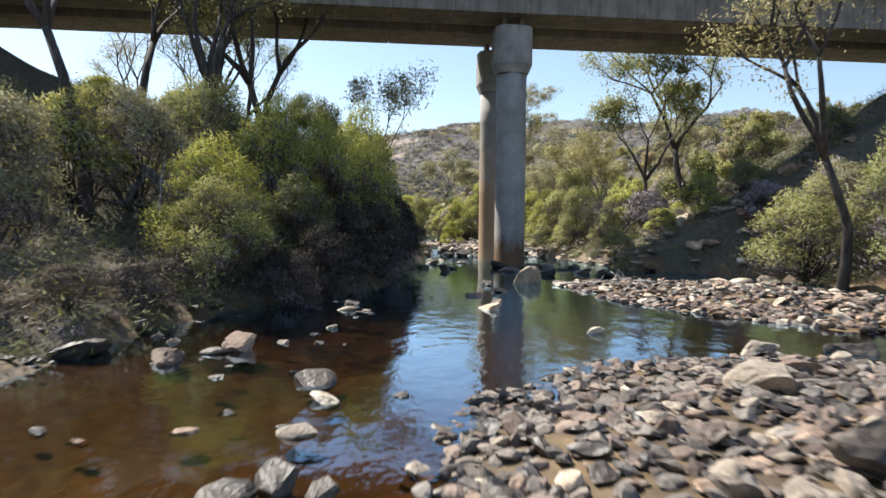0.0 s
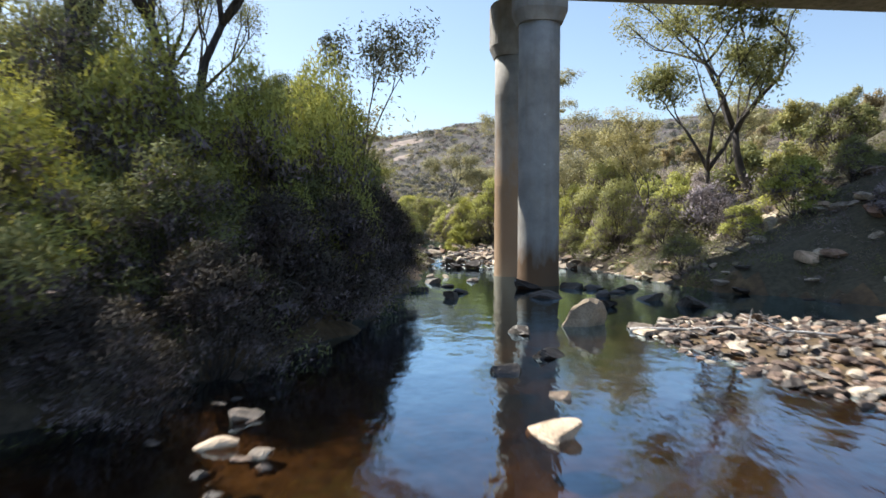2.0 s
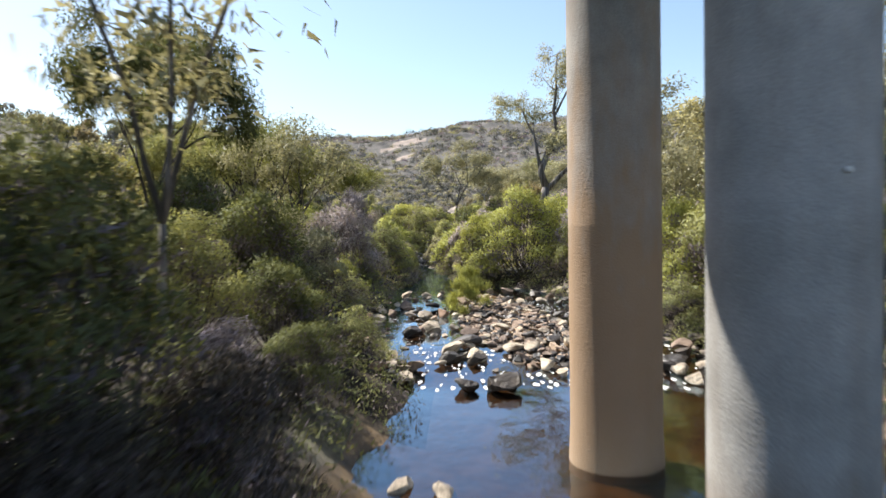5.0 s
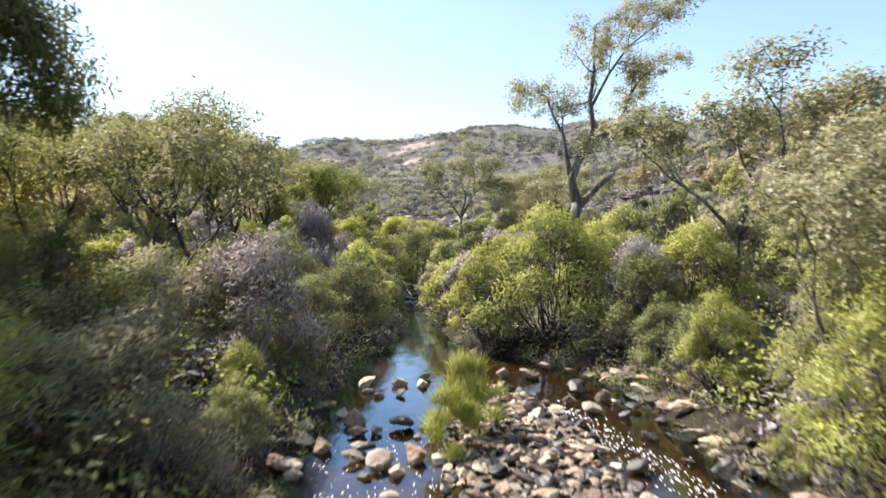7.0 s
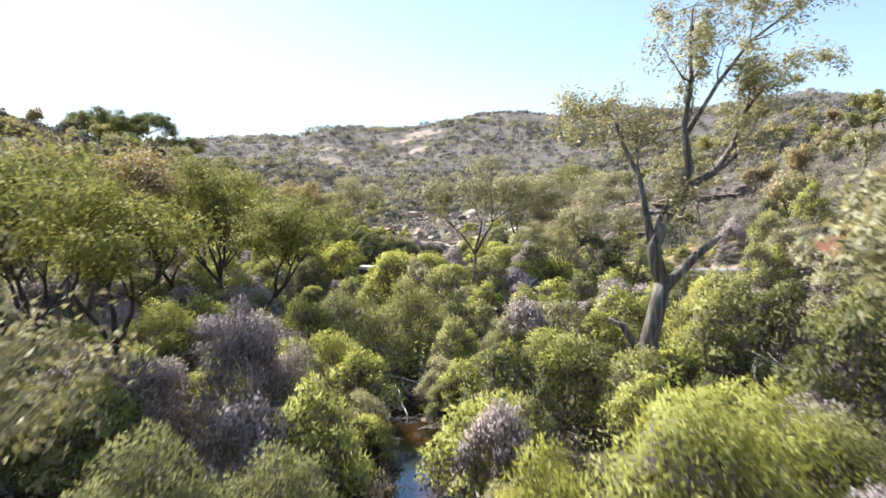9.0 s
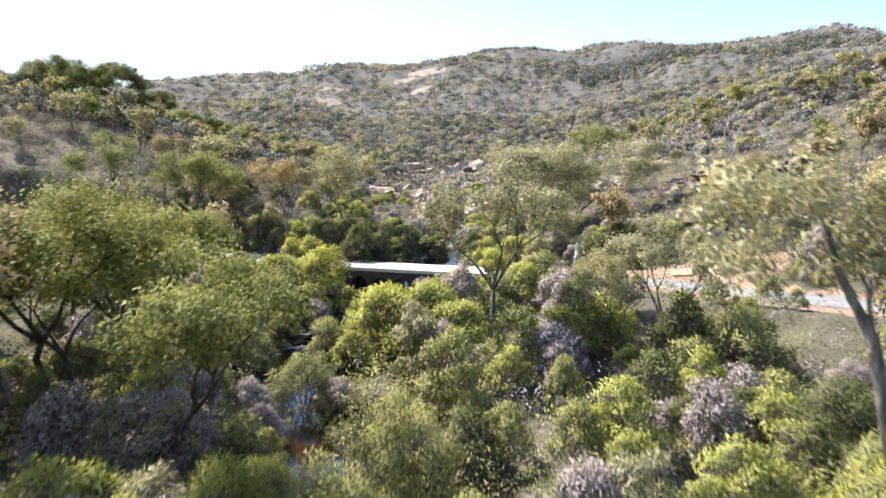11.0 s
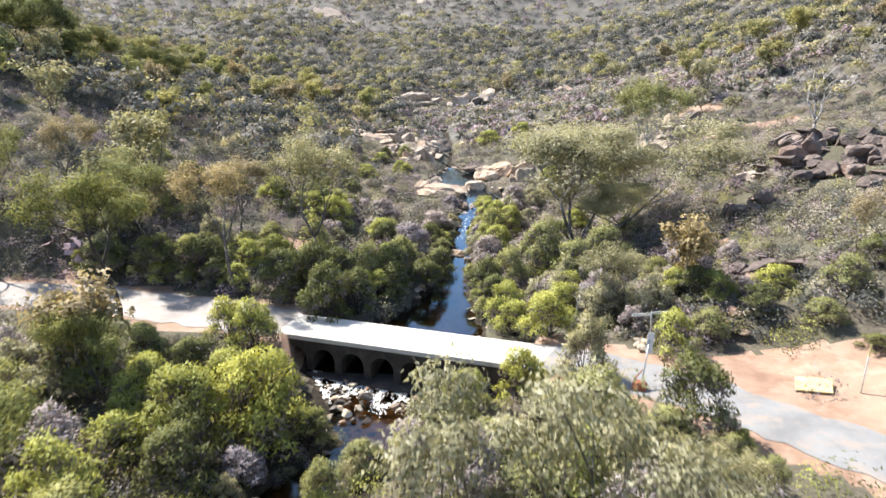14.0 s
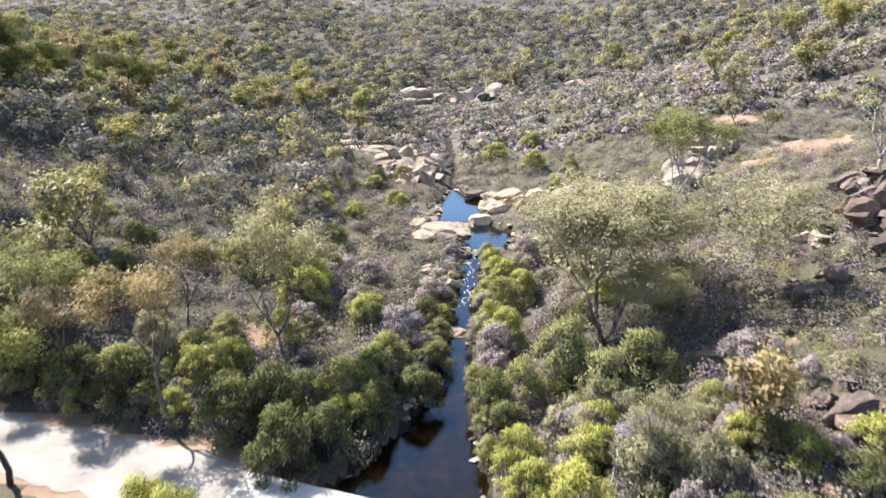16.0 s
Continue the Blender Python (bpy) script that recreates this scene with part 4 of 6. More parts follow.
trees("gum_tree", ((22.2, 128.5, .72, ("gum", 3), 60), (25, 131, .7, ("gum", 3), 160), (8.0, 131.6, .55, ("gum", 0), 20)), "small leafy gum tree on the road verge")
trees("gum_tree", ((-28.8, 139, .9, ("gum", 1), 10), (-41.5, 138, 1.1, ("gum", 1), 100), (-22.3, 143, .8, ("gum", 3), 50), (-27.2, 137.7, .7, ("gum", 3), 200), (-36, 141, .8, ("gum", 3), 300)), "olive gum tree on the slope behind the gravel road")
trees("gum_tree", ((-62, 176, .95, "sheoak", 0), (-58, 204, .8, "sheoak", 90), (-74, 186, 1.0, "sheoak", 200), (-68, 181, .85, "sheoak", 60), (-57, 182, .75, "sheoak", 250), (-80, 190, .95, "sheoak", 10)), "tall dark gum tree on the skyline")
plant("dead_tree", "dead", 36.5, 173.0, 1.05, 20, "bare white dead gum tree on rocky ground", "tree")
plant("dead_tree", "dead", 2.0, 238.0, .75, 90, "bare white dead gum tree on rocky ground", "tree")

# ---- shrubs that stand out: x, y, height, radius ----
def shrubs(tone, fine, rows):
    rng = np.random.RandomState(len(rows) + ord(tone[0]))
    for x, y, h, r in rows:
        grain = "fine" if y < 100 else fine
        plant("shrub", (tone, grain, rng.randint(2)), x, y, r / 1.75, rng.uniform(0, 360), WORDS[tone], "shrub", "creekside shrubs", tall=(h / 2.45) / (r / 1.75))


shrubs("sage", "fine", ((-9.4, 13.6, 3.6, 2.0), (-11.6, 12.4, 3.4, 2.0), (-8.6, 18.6, 3.4, 1.9), (16.2, 26.0, 3.6, 2.2), (-4.6, 50.4, 3.0, 1.8), (-5.6, 49.4, 2.6, 1.7), (-7.2, 56.6, 3.2, 1.8)))
shrubs("olive", "fine", ((-4.9, 14.8, 2.3, 1.5), (14.2, 24.2, 3.3, 2.6), (16.0, 21.5, 4.6, 2.6), (9.3, 44.6, 3.6, 1.8), (9.5, 49.0, 4.6, 2.4)))
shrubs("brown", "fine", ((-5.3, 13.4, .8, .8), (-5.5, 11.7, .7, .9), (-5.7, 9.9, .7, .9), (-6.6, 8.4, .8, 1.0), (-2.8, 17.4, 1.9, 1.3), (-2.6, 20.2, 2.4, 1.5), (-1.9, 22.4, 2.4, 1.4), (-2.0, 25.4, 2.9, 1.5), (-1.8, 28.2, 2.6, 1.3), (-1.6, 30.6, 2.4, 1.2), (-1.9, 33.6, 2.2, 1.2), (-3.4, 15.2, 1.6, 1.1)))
shrubs("olive", "fine", ((-3.2, 28.9, 5.0, 1.9), (-5.4, 31, 4.6, 2.4), (-6.2, 27.0, 4.1, 2.2), (-7.4, 21.0, 4.0, 2.2), (-8.4, 24.5, 4.4, 2.2)))
# Dark leaf colour here also stands in for shade from the trees overhead.
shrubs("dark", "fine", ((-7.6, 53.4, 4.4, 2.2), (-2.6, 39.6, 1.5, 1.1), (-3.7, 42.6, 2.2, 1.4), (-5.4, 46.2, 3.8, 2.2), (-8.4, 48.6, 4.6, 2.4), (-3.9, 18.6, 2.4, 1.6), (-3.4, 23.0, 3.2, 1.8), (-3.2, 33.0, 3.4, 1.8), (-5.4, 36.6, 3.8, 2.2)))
shrubs("bright", "fine", ((-3.0, 25.6, 5.3, 2.0), (-3.7, 22.2, 4.3, 1.6), (-2.6, 23.8, 4.5, 1.5), (-5.7, 16.6, 2.9, 1.9), (3.9, 65.6, 4.7, 2.9), (6.1, 67.4, 4.0, 2.4), (-5.2, 20.8, 4.3, 2.0), (7.2, 57.6, 2.5, 1.2), (1.4, 66.8, 3.4, 1.7), (-4.4, 55.6, 1.5, .9), (8.2, 51.6, 3.6, 1.8), (-5.0, 72.6, 2.6, 1.7), (8.9, 64.4, 3.6, 2.3)))
shrubs("olive", "fine", ((-6.4, 58.4, 3.1, 2.0), (-4.6, 63.0, 2.4, 1.6), (6.9, 61.4, 2.0, 1.3), (-6.3, 66.0, 3.4, 2.1), (-4.2, 67.8, 2.8, 1.9), (-7.0, 52.4, 3.0, 1.9), (9.6, 56.0, 3.6, 1.8)))
shrubs("olive", "fine", ((7.6, 49.2, 1.7, 1.1), (8.7, 54.2, 2.0, 1.3), (-5.2, 41.0, 2.6, 1.6), (-2.3, 44.6, 1.2, .9), (-3.9, 53.6, 1.4, .9), (-4.0, 58.2, 1.4, 1.0), (9.4, 34.6, 1.6, 1.2), (10.4, 40.5, 2.0, 1.4)))
shrubs("dark", "fine", ((9.6, 80.6, 2.6, 2.0), (12.2, 83.5, 3.0, 2.2), (8.4, 76.8, 2.0, 1.5), (11.4, 76.8, 2.4, 1.8)))
shrubs("bright", "fine", ((13.8, 80.0, 2.6, 2.0), (-8.2, 88.6, 2.4, 1.9), (-11.6, 86.2, 2.4, 1.9), (-9.0, 76.6, 2.4, 1.8), (-4.4, 60.6, 1.5, 1.0), (7.3, 53.0, 1.3, .9), (8.4, 45.8, 1.5, 1.0)))
shrubs("grey", "fine", ((-7.0, 73.5, 5.2, 1.7), (-5.9, 74.6, 3.8, 1.5), (9.2, 47.4, 2.0, 1.3), (-3.6, 38.0, 1.7, 1.2), (-8.8, 62.2, 2.6, 1.7)))
shrubs("olive", "mid", ((3.0, 142.6, 4.4, 2.6), (7.8, 141.8, 3.8, 2.6), (5.3, 140.4, 3.4, 2.4)))
shrubs("sage", "mid", ((3.9, 123.2, 3.3, 1.6), (1.6, 119.6, 2.4, 1.8), (-1.4, 82.6, 2.0, 1.4), (-5.6, 83.6, 2.6, 1.7), (.6, 76.4, 2.0, 1.4), (-3.9, 77.0, 2.0, 1.2)))
shrubs("grey", "mid", ((-1.6, 147.5, 2.6, 1.8), (-6.9, 156, 2.6, 1.9), (-8.6, 148.5, 3.0, 2.2), (3.2, 137.0, 2.2, 1.7), (-12.6, 90.6, 3.6, 2.5), (-10.4, 80.8, 2.9, 2.3), (-14.5, 84.6, 2.8, 2.0), (4.6, 110.5, 3.0, 2.3), (6.5, 134.5, 2.6, 2.0), (3.0, 100.5, 2.6, 2.0), (-9.6, 142, 2.2, 1.8)))
shrubs("bright", "mid", ((3.0, 78.9, 3.4, 2.5), (10.6, 84.6, 3.8, 2.7), (-11.2, 72.4, 2.4, 2.6), (-5.9, 104.9, 4.6, 2.9), (-3.6, 107.6, 3.9, 2.5), (-13.0, 118.6, 4.6, 3.0), (-16.2, 117.4, 4.0, 2.6), (0.3, 121.2, 2.9, 1.6), (2.3, 129.2, 2.8, 2.1), (-.2, 133.6, 3.0, 1.8), (-12.8, 133.6, 2.2, 1.5), (-15.6, 126.2, 3.0, 1.8), (-17.6, 127.2, 2.6, 1.6), (3.6, 134.2, 2.8, 1.9), (-13.8, 123.8, 2.6, 1.8), (-2.6, 121.6, 2.3, 1.6), (-15.4, 122.0, 3.0, 2.2), (.4, 131.6, 2.4, 1.6), (-9.9, 137.2, 2.2, 1.4), (4.4, 220, 3.0, 2.4), (-1.5, 214, 2.8, 2.6), (4, 205, 2.6, 2.2)))
shrubs("olive", "mid", ((-12.8, 121.2, 2.4, 1.6), (-3.4, 119.0, 2.6, 1.8), (-12.6, 118.2, 2.2, 1.5), (-7.2, 116.4, 2.0, 1.5), (-5.2, 85.4, 4.4, 2.8), (-3.4, 89.0, 4.4, 2.6), (3.6, 118.4, 3.4, 2.8), (-1.2, 117.0, 2.2, 2.0), (-17.0, 108.6, 3.6, 2.8), (-16.6, 104.0, 2.7, 2.6), (-9.6, 99.8, 3.2, 2.4), (-23.2, 120.9, 3.8, 2.4), (0.6, 112.2, 3.0, 2.3), (6.6, 116.0, 2.4, 1.8)))
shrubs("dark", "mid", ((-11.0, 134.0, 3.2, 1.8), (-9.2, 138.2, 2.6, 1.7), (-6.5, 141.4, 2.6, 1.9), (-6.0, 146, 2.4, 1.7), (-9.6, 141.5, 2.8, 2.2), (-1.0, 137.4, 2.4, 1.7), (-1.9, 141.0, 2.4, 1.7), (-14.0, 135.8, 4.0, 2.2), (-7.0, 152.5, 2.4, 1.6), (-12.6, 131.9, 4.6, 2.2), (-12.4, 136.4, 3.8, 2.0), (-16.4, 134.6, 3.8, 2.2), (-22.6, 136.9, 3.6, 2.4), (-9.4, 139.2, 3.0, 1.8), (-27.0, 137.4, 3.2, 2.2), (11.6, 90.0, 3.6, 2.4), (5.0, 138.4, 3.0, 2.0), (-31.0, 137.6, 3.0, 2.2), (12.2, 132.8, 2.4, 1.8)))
shrubs("olive", "mid", ((12.0, 128.4, 2.0, 1.5), (18.6, 128.2, 1.6, 1.4), (21.0, 131.0, 2.2, 1.8), (23.8, 127.0, 1.6, 1.4), (-21.5, 124.4, 2.4, 1.7), (-27.6, 125.6, 2.2, 1.7), (-22.9, 126.6, 1.3, 1.1)))
shrubs("dark", "mid", ((15.6, 130.4, 1.8, 1.6), (24.0, 133.2, 2.2, 1.8), (20.2, 125.4, 1.0, 1.1), (-18.6, 123.6, 2.6, 1.8), (-24.6, 123.8, 2.3, 1.6)))
shrubs("bright", "mid", ((17.4, 133.0, 2.0, 1.6), (13.4, 132.0, 2.2, 1.6), (-19.8, 121.0, 2.6, 1.8), (-12.6, 80.4, 3.4, 2.3), (-5.8, 80.8, 3.0, 1.9), (-14.4, 77.6, 3.2, 2.1)))
MODELS["reed"] = [("foliage", mesh_of("foliage", *shrub_shape(401, 2600, height=1.9, radius=.95, leaf=.42, width=.022, up=1.6, lobes=13, spread=.22)[1], LEAF_BRIGHT))]
plant("reed_clump", "reed", .9, 56.0, 1.0, 0, "feathery yellow-green reeds growing on the stony riffle", "reed")
plant("reed_clump", "reed", .5, 54.6, .8, 90, "feathery yellow-green reeds growing on the stony riffle", "reed")


# ---- shrubs filling the flats beside the creek ----
def clear_of(x, y, margin):
    """Whether a plant of that reach stands clear of creek, roads, bridges and the flight path."""
    left, right, _ = creek(y)
    if left - margin * .6 < x < right + margin * .6 and y < 240:
        return False
    for road, half in zip(ROADS, ROAD_HALF):
        if to_road(np.array(x), np.array(y), road)[0] < half + margin * .8 + .5:
            return False
    if -16 < x < 4 and 121 < y < 134 or -13 < x < 6 and 170 < y < 198 or 8 < x < 22 and 104 < y < 121 and margin > 1.1:
        return False
    return not (abs(x - .5) < 2.2 + margin and y < 60)


rng = np.random.RandomState(12)
TONES = ("bright", "olive", "olive", "dark", "grey", "grey", "bright")
made, far_rows = 0, []
while made < 150:
    y = rng.uniform(44, 200)
    left, right, _w = creek(y)
    u = rng.uniform(1, 24) if y < 125 else rng.uniform(.6, 16)
    x = left - u if rng.rand() < .5 else right + u
    r = rng.uniform(1.2, 2.4) if y < 125 else rng.uniform(.8, 1.7)
    if clear_of(x, y, r):
        tone = TONES[rng.randint(7)]
        row = ((tone, "fine" if y < 96 and abs(x) < 16 else "mid" if y < 125 else "far", rng.randint(2)), x, y, r / 1.75, rng.uniform(0, 360), rng.uniform(.85, 1.45))
        if y < 96:
            plant("shrub", *row[:5], WORDS[tone], "shrub", "scrub on the flats", tall=row[5])
        else:
            far_rows.append(row)
        made += 1
made = 0
while made < 60:
    y, side = rng.uniform(8, 62), rng.rand() < .5
    left, right, _w = creek(y)
    x = left - rng.uniform(2.5, 16) if side else right + rng.uniform(1, 14)
    r = rng.uniform(1.0, 2.0)
    if clear_of(x, y, r):
        tone = ("olive", "dark", "dark", "bright")[rng.randint(4)] if side else ("olive", "olive", "bright", "grey")[rng.randint(4)]
        plant("shrub", (tone, "mid", rng.randint(2)), x, y, r / 1.75, rng.uniform(0, 360), WORDS[tone], "shrub", "scrub on the banks", tall=rng.uniform(.8, 1.2))
        made += 1

# dense shrubs on both sides of the creek above the low bridge
for count, box, tones in ((44, (-36, -8, 134, 157), ("dark", "olive", "olive", "sage", "bright")), (30, (0, 17, 129, 143), ("bright", "grey", "olive", "sage", "dark")), (16, (-2, 9, 146, 170), ("bright", "olive", "sage"))):
    made = 0
    while made < count:
        x, y, r = rng.uniform(*box[:2]), rng.uniform(*box[2:]), rng.uniform(1.0, 2.0)
        if clear_of(x, y, r * .7):
            tone = tones[rng.randint(len(tones))]
            far_rows.append(((tone, "mid", rng.randint(2)), x, y, r / 1.75, rng.uniform(0, 360), rng.uniform(.85, 1.25)))
            made += 1

# the close carpet of shrubs on the flats below the low bridge
for count, box in ((100, (-27, -3, 70, 121)), (120, (0, 30, 66, 121)), (34, (-3, 13, 82, 106))):
    made = 0
    while made < count:
        x, y, r = rng.uniform(*box[:2]), rng.uniform(*box[2:]), rng.uniform(1.1, 2.1)
        if 8 < x < 22 and 102 < y < 121:
            r *= .5
        if clear_of(x, y, r * .7):
            tone = ("bright", "bright", "olive", "olive", "grey", "dark", "sage")[rng.randint(7)]
            far_rows.append(((tone, "soft", rng.randint(2)), x, y, r / 1.75, rng.uniform(0, 360), rng.uniform(1.0, 1.6)))
            made += 1
for tone, what in (("bright", "yellow-green feathery"), ("olive", "olive-green bushy"), ("dark", "dark green leafy"), ("grey", "grey dry twiggy"), ("sage", "pale grey-green leafy")):
    thicket("shrub_thicket", f"scattered {what} shrubs on both sides of the creek", [row for row in far_rows if row[0][0] == tone])

# ---- small trees on the slopes ----
made = 0
while made < 270:
    y = rng.uniform(60, 300) if made % 3 else rng.uniform(140, 320)
    x = rng.uniform(-110, 110) * (.3 + y / 350)
    left, right, _w = creek(y)
    u = max(left - x, x - right)
    if u > (14 if y < 135 else 9) and clear_of(x, y, 2.5) and not (8 < x < 45 and 128 < y < 200 and rng.rand() < .75) and not (-38 < x < 48 and 170 < y < 305 and rng.rand() < .92) and not (-12 < x < 24 and y < 130):
        v = rng.randint(4)
        plant("gum_tree", ("farm", v), x, y, rng.uniform(.55, 1.1), rng.uniform(0, 360), "small olive gum tree on the scrubby hillside", "tree", "trees on the slopes")
        made += 1


def field(count, box, keep, rng):
    x, y = rng.uniform(box[0], box[1], count), rng.uniform(box[2], box[3], count)
    ok = keep(x, y)
    return x[ok], y[ok]


# outcrops and bare ground that the scrub leaves free: x, y, radius
OPEN = ((13.5, 124.4, 3.6), (18.5, 123.2, 3.6), (-24, 283, 8), (-8, 284, 8), (17, 292, 5), (-14, 207, 6), (-13, 200, 4), (-23, 215, 5), (-28, 221, 4), (-18, 203, 2.5), (21, 187, 2.6), (24, 192, 2.6), (27, 197, 2.6), (29, 201, 2.6), (18.4, 183.5, 2.2), (33.5, 158, 5.5), (30, 154, 3), (33.6, 168, 3.6), (24.6, 157.4, 1.8),
        (22.2, 151.5, 2), (18, 136.4, 2.2), (14.8, 140.5, 1.2), (-89, 460, 9), (-104, 460, 6), (-40, 513, 11), (-22, 513, 7), (-58, 513, 7), (-37, 486, 6), (-100, 500, 6), (91, 430, 5), (187, 446, 6), (39.5, 194.7, 3.4), (35, 195, 2.4), (44, 194.5, 2.4), (30, 186.8, 1.8), (35.5, 213, 2.4),
        (-18.5, 146.5, 1.6), (0, 176, 2), (-8, 184, 4), (-3, 192, 4), (3, 185, 3.4), (-6.8, 178, 4), (-2, 187.5, 4.5), (6.5, 187, 4), (-11, 187, 3))


def off_ways(x, y, margin=1.0):
    left, right, _ = creek(y)
    ok = (np.maximum(left - x, x - right) > margin) | (y > 240)
    for road, half in zip(ROADS, ROAD_HALF):
        ok &= to_road(x, y, road)[0] > half + margin * .8 + .5
    for cx, cy, r in OPEN:
        ok &= np.hypot(x - cx, y - cy) > r
    return ok & ~((x > -16) & (x < 4) & (y > 121) & (y < 134))


def cover(name, label, boxes, mat, per, leaf, width, sizes, seed, margin=1.0, tall=1.0, patchy=-.6, lift=0.0):
    rng = np.random.RandomState(seed)
    spots = []
    for count, box in boxes:
        x, y = field(count, box, lambda x, y: off_ways(x, y, margin) & (lumps(x + seed * 31, y, 5, 9) > patchy), rng)
        r = rng.uniform(*sizes, len(x)) * (1 + np.clip(y - 300, 0, 600) / 300)
        spots.append(np.stack([x, y, ground(x, y) - .05 + lift * rng.uniform(.5, 1.3, len(x)), r, r * tall * rng.uniform(.8, 1.4, len(x))], 1))
    ob = new(name, mesh_of(name, *clumps(np.concatenate(spots), per, leaf, width, rng), mat))
    return tagged(ob, label, "scrub", kind="stuff")


NEAR_BOX = ((400, (-36, 0, 46, 128)), (380, (-6, 36, 46, 128)))
SIDE_BOX = ((1750, (-80, -3, 133, 215)), (1050, (-3, 80, 128, 215)), (420, (3, 44, 129, 185)))
FAR_BOX = ((1850, (-130, 110, 215, 330)), (2200, (-320, 330, 330, 720)), (260, (-130, -34, 60, 140)), (260, (34, 130, 60, 130)))
for n, (mat, hill, word) in enumerate(((LEAF_OLIVE, HAZE_OLIVE, "olive"), (LEAF_BRIGHT, HAZE_GREEN, "yellow-green"), (LEAF_DARK, HAZE_DARK, "dark green"), (LEAF_GREY, HAZE_GREY, "grey dry"), (LEAF_AUTUMN, HAZE_OCHRE, "ochre"))):
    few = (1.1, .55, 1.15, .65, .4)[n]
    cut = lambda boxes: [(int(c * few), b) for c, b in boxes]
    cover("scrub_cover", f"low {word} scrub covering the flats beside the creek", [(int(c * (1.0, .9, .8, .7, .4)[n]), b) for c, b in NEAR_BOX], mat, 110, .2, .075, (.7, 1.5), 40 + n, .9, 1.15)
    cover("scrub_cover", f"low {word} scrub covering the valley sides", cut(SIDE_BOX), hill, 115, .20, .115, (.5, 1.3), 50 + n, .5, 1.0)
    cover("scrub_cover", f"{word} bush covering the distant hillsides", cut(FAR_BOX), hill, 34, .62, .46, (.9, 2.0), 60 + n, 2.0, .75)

cover("scrub_cover", "fresh green low scrub on the open slope", [(560, (6, 48, 128, 200)), (260, (-2, 34, 200, 262)), (420, (-75, -12, 138, 215))], LEAF_FRESH, 130, .19, .10, (.4, 1.1), 58, .5, 1.0, -9)
cover("scrub_cover", "dark forest along the far ridge", [(420, (50, 230, 470, 560))], HAZE_DARK, 44, .8, .55, (1.6, 3.0), 97, 2.0, 1.3, -9)
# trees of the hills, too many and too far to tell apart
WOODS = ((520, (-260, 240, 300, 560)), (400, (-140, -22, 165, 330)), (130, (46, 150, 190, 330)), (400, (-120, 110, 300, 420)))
for n, (mat, word) in enumerate(((HAZE_OLIVE, "olive"), (HAZE_GREEN, "yellow-green"), (HAZE_DARK, "dark green"), (LEAF_YELLOW, "sunlit yellow-green"))):
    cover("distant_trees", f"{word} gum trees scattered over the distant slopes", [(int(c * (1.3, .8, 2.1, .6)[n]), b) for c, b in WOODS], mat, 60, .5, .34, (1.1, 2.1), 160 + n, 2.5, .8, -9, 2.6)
# shrubs leaning over the narrow creek
rng = np.random.RandomState(57)
for k in range(64):
    y, side = rng.uniform(68, 170), k % 2
    left, right, _w = (float(v) for v in creek(y))
    r = rng.uniform(.8, 1.5)
    x = right + r * rng.uniform(.3, .9) if side else left - r * rng.uniform(.3, .9)
    if not 120 < y < 134:
        tone = ("dark", "olive", "bright", "grey", "olive", "sage")[rng.randint(6)]
        plant("shrub", (tone, "mid", rng.randint(2)), x, y, r / 1.75, rng.uniform(0, 360), WORDS[tone], "shrub", "shrubs leaning over the creek", tall=rng.uniform(.8, 1.1))
for tone, word, mat, count, seed in (("dark", "dark green", LEAF_DARK, 260, 21), ("olive", "olive", LEAF_OLIVE, 200, 22), ("dry", "brown dry", LEAF_DRY, 240, 23)):
    rng = np.random.RandomState(seed)
    y = rng.uniform(45, 120, count)
    left, right, _w = creek(y)
    x = np.where(rng.rand(count) < .5, left + .1 - rng.exponential(.8, count), right - .1 + rng.exponential(.8, count))
    r = rng.uniform(.25, .75, count)
    spots = np.stack([x, y, ground(x, y) - .05, r, r * rng.uniform(.8, 1.5, count)], 1)
    tagged(new("scrub_cover", mesh_of("scrub_cover", *clumps(spots, 130, .17, .04, rng), mat)), f"low {word} undergrowth along the narrow creek", "scrub", kind="stuff")
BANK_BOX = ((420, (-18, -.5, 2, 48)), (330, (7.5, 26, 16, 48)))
# The dark and brown tufts also stand for shade low on the banks.
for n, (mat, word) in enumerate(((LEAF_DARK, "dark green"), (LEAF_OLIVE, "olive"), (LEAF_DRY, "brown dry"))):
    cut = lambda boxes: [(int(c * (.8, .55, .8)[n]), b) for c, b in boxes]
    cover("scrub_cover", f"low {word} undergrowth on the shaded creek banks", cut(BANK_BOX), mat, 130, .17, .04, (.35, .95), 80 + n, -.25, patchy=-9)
cover("dry_grass", "pale dry grass on the sunny bank", [(620, (-13, -4.6, 4, 19)), (90, (9, 20, 21, 30)), (420, (-12, 13, 34, 66)), (900, (4, 50, 128, 215)), (600, (-60, -6, 134, 215))], GRASS, 46, .34, .022, (.3, .75), 95, .3, .5, -9)

# bare grey saplings left standing on the burnt hillside
rng = np.random.RandomState(90)
x, y = field(900, (-60, 230, 230, 560), lambda x, y: (x > 10 + (y - 230) * -.1), rng)
sticks = []
for a, b in zip(x, y):
    z, h = float(ground(a, b)), rng.uniform(2.5, 6)
    sticks.append([(np.array([a, b, z - .2]), .10), (np.array([a + rng.normal() * .3, b, z + h * .6]), .06), (np.array([a + rng.normal() * .6, b, z + h]), .02)])
tagged(new("dead_sapling_stand", mesh_of("dead_sapling_stand", *tubes(sticks, 3), DEADWOOD)), "bare grey dead saplings standing on the hillside", "dead trees", kind="stuff")


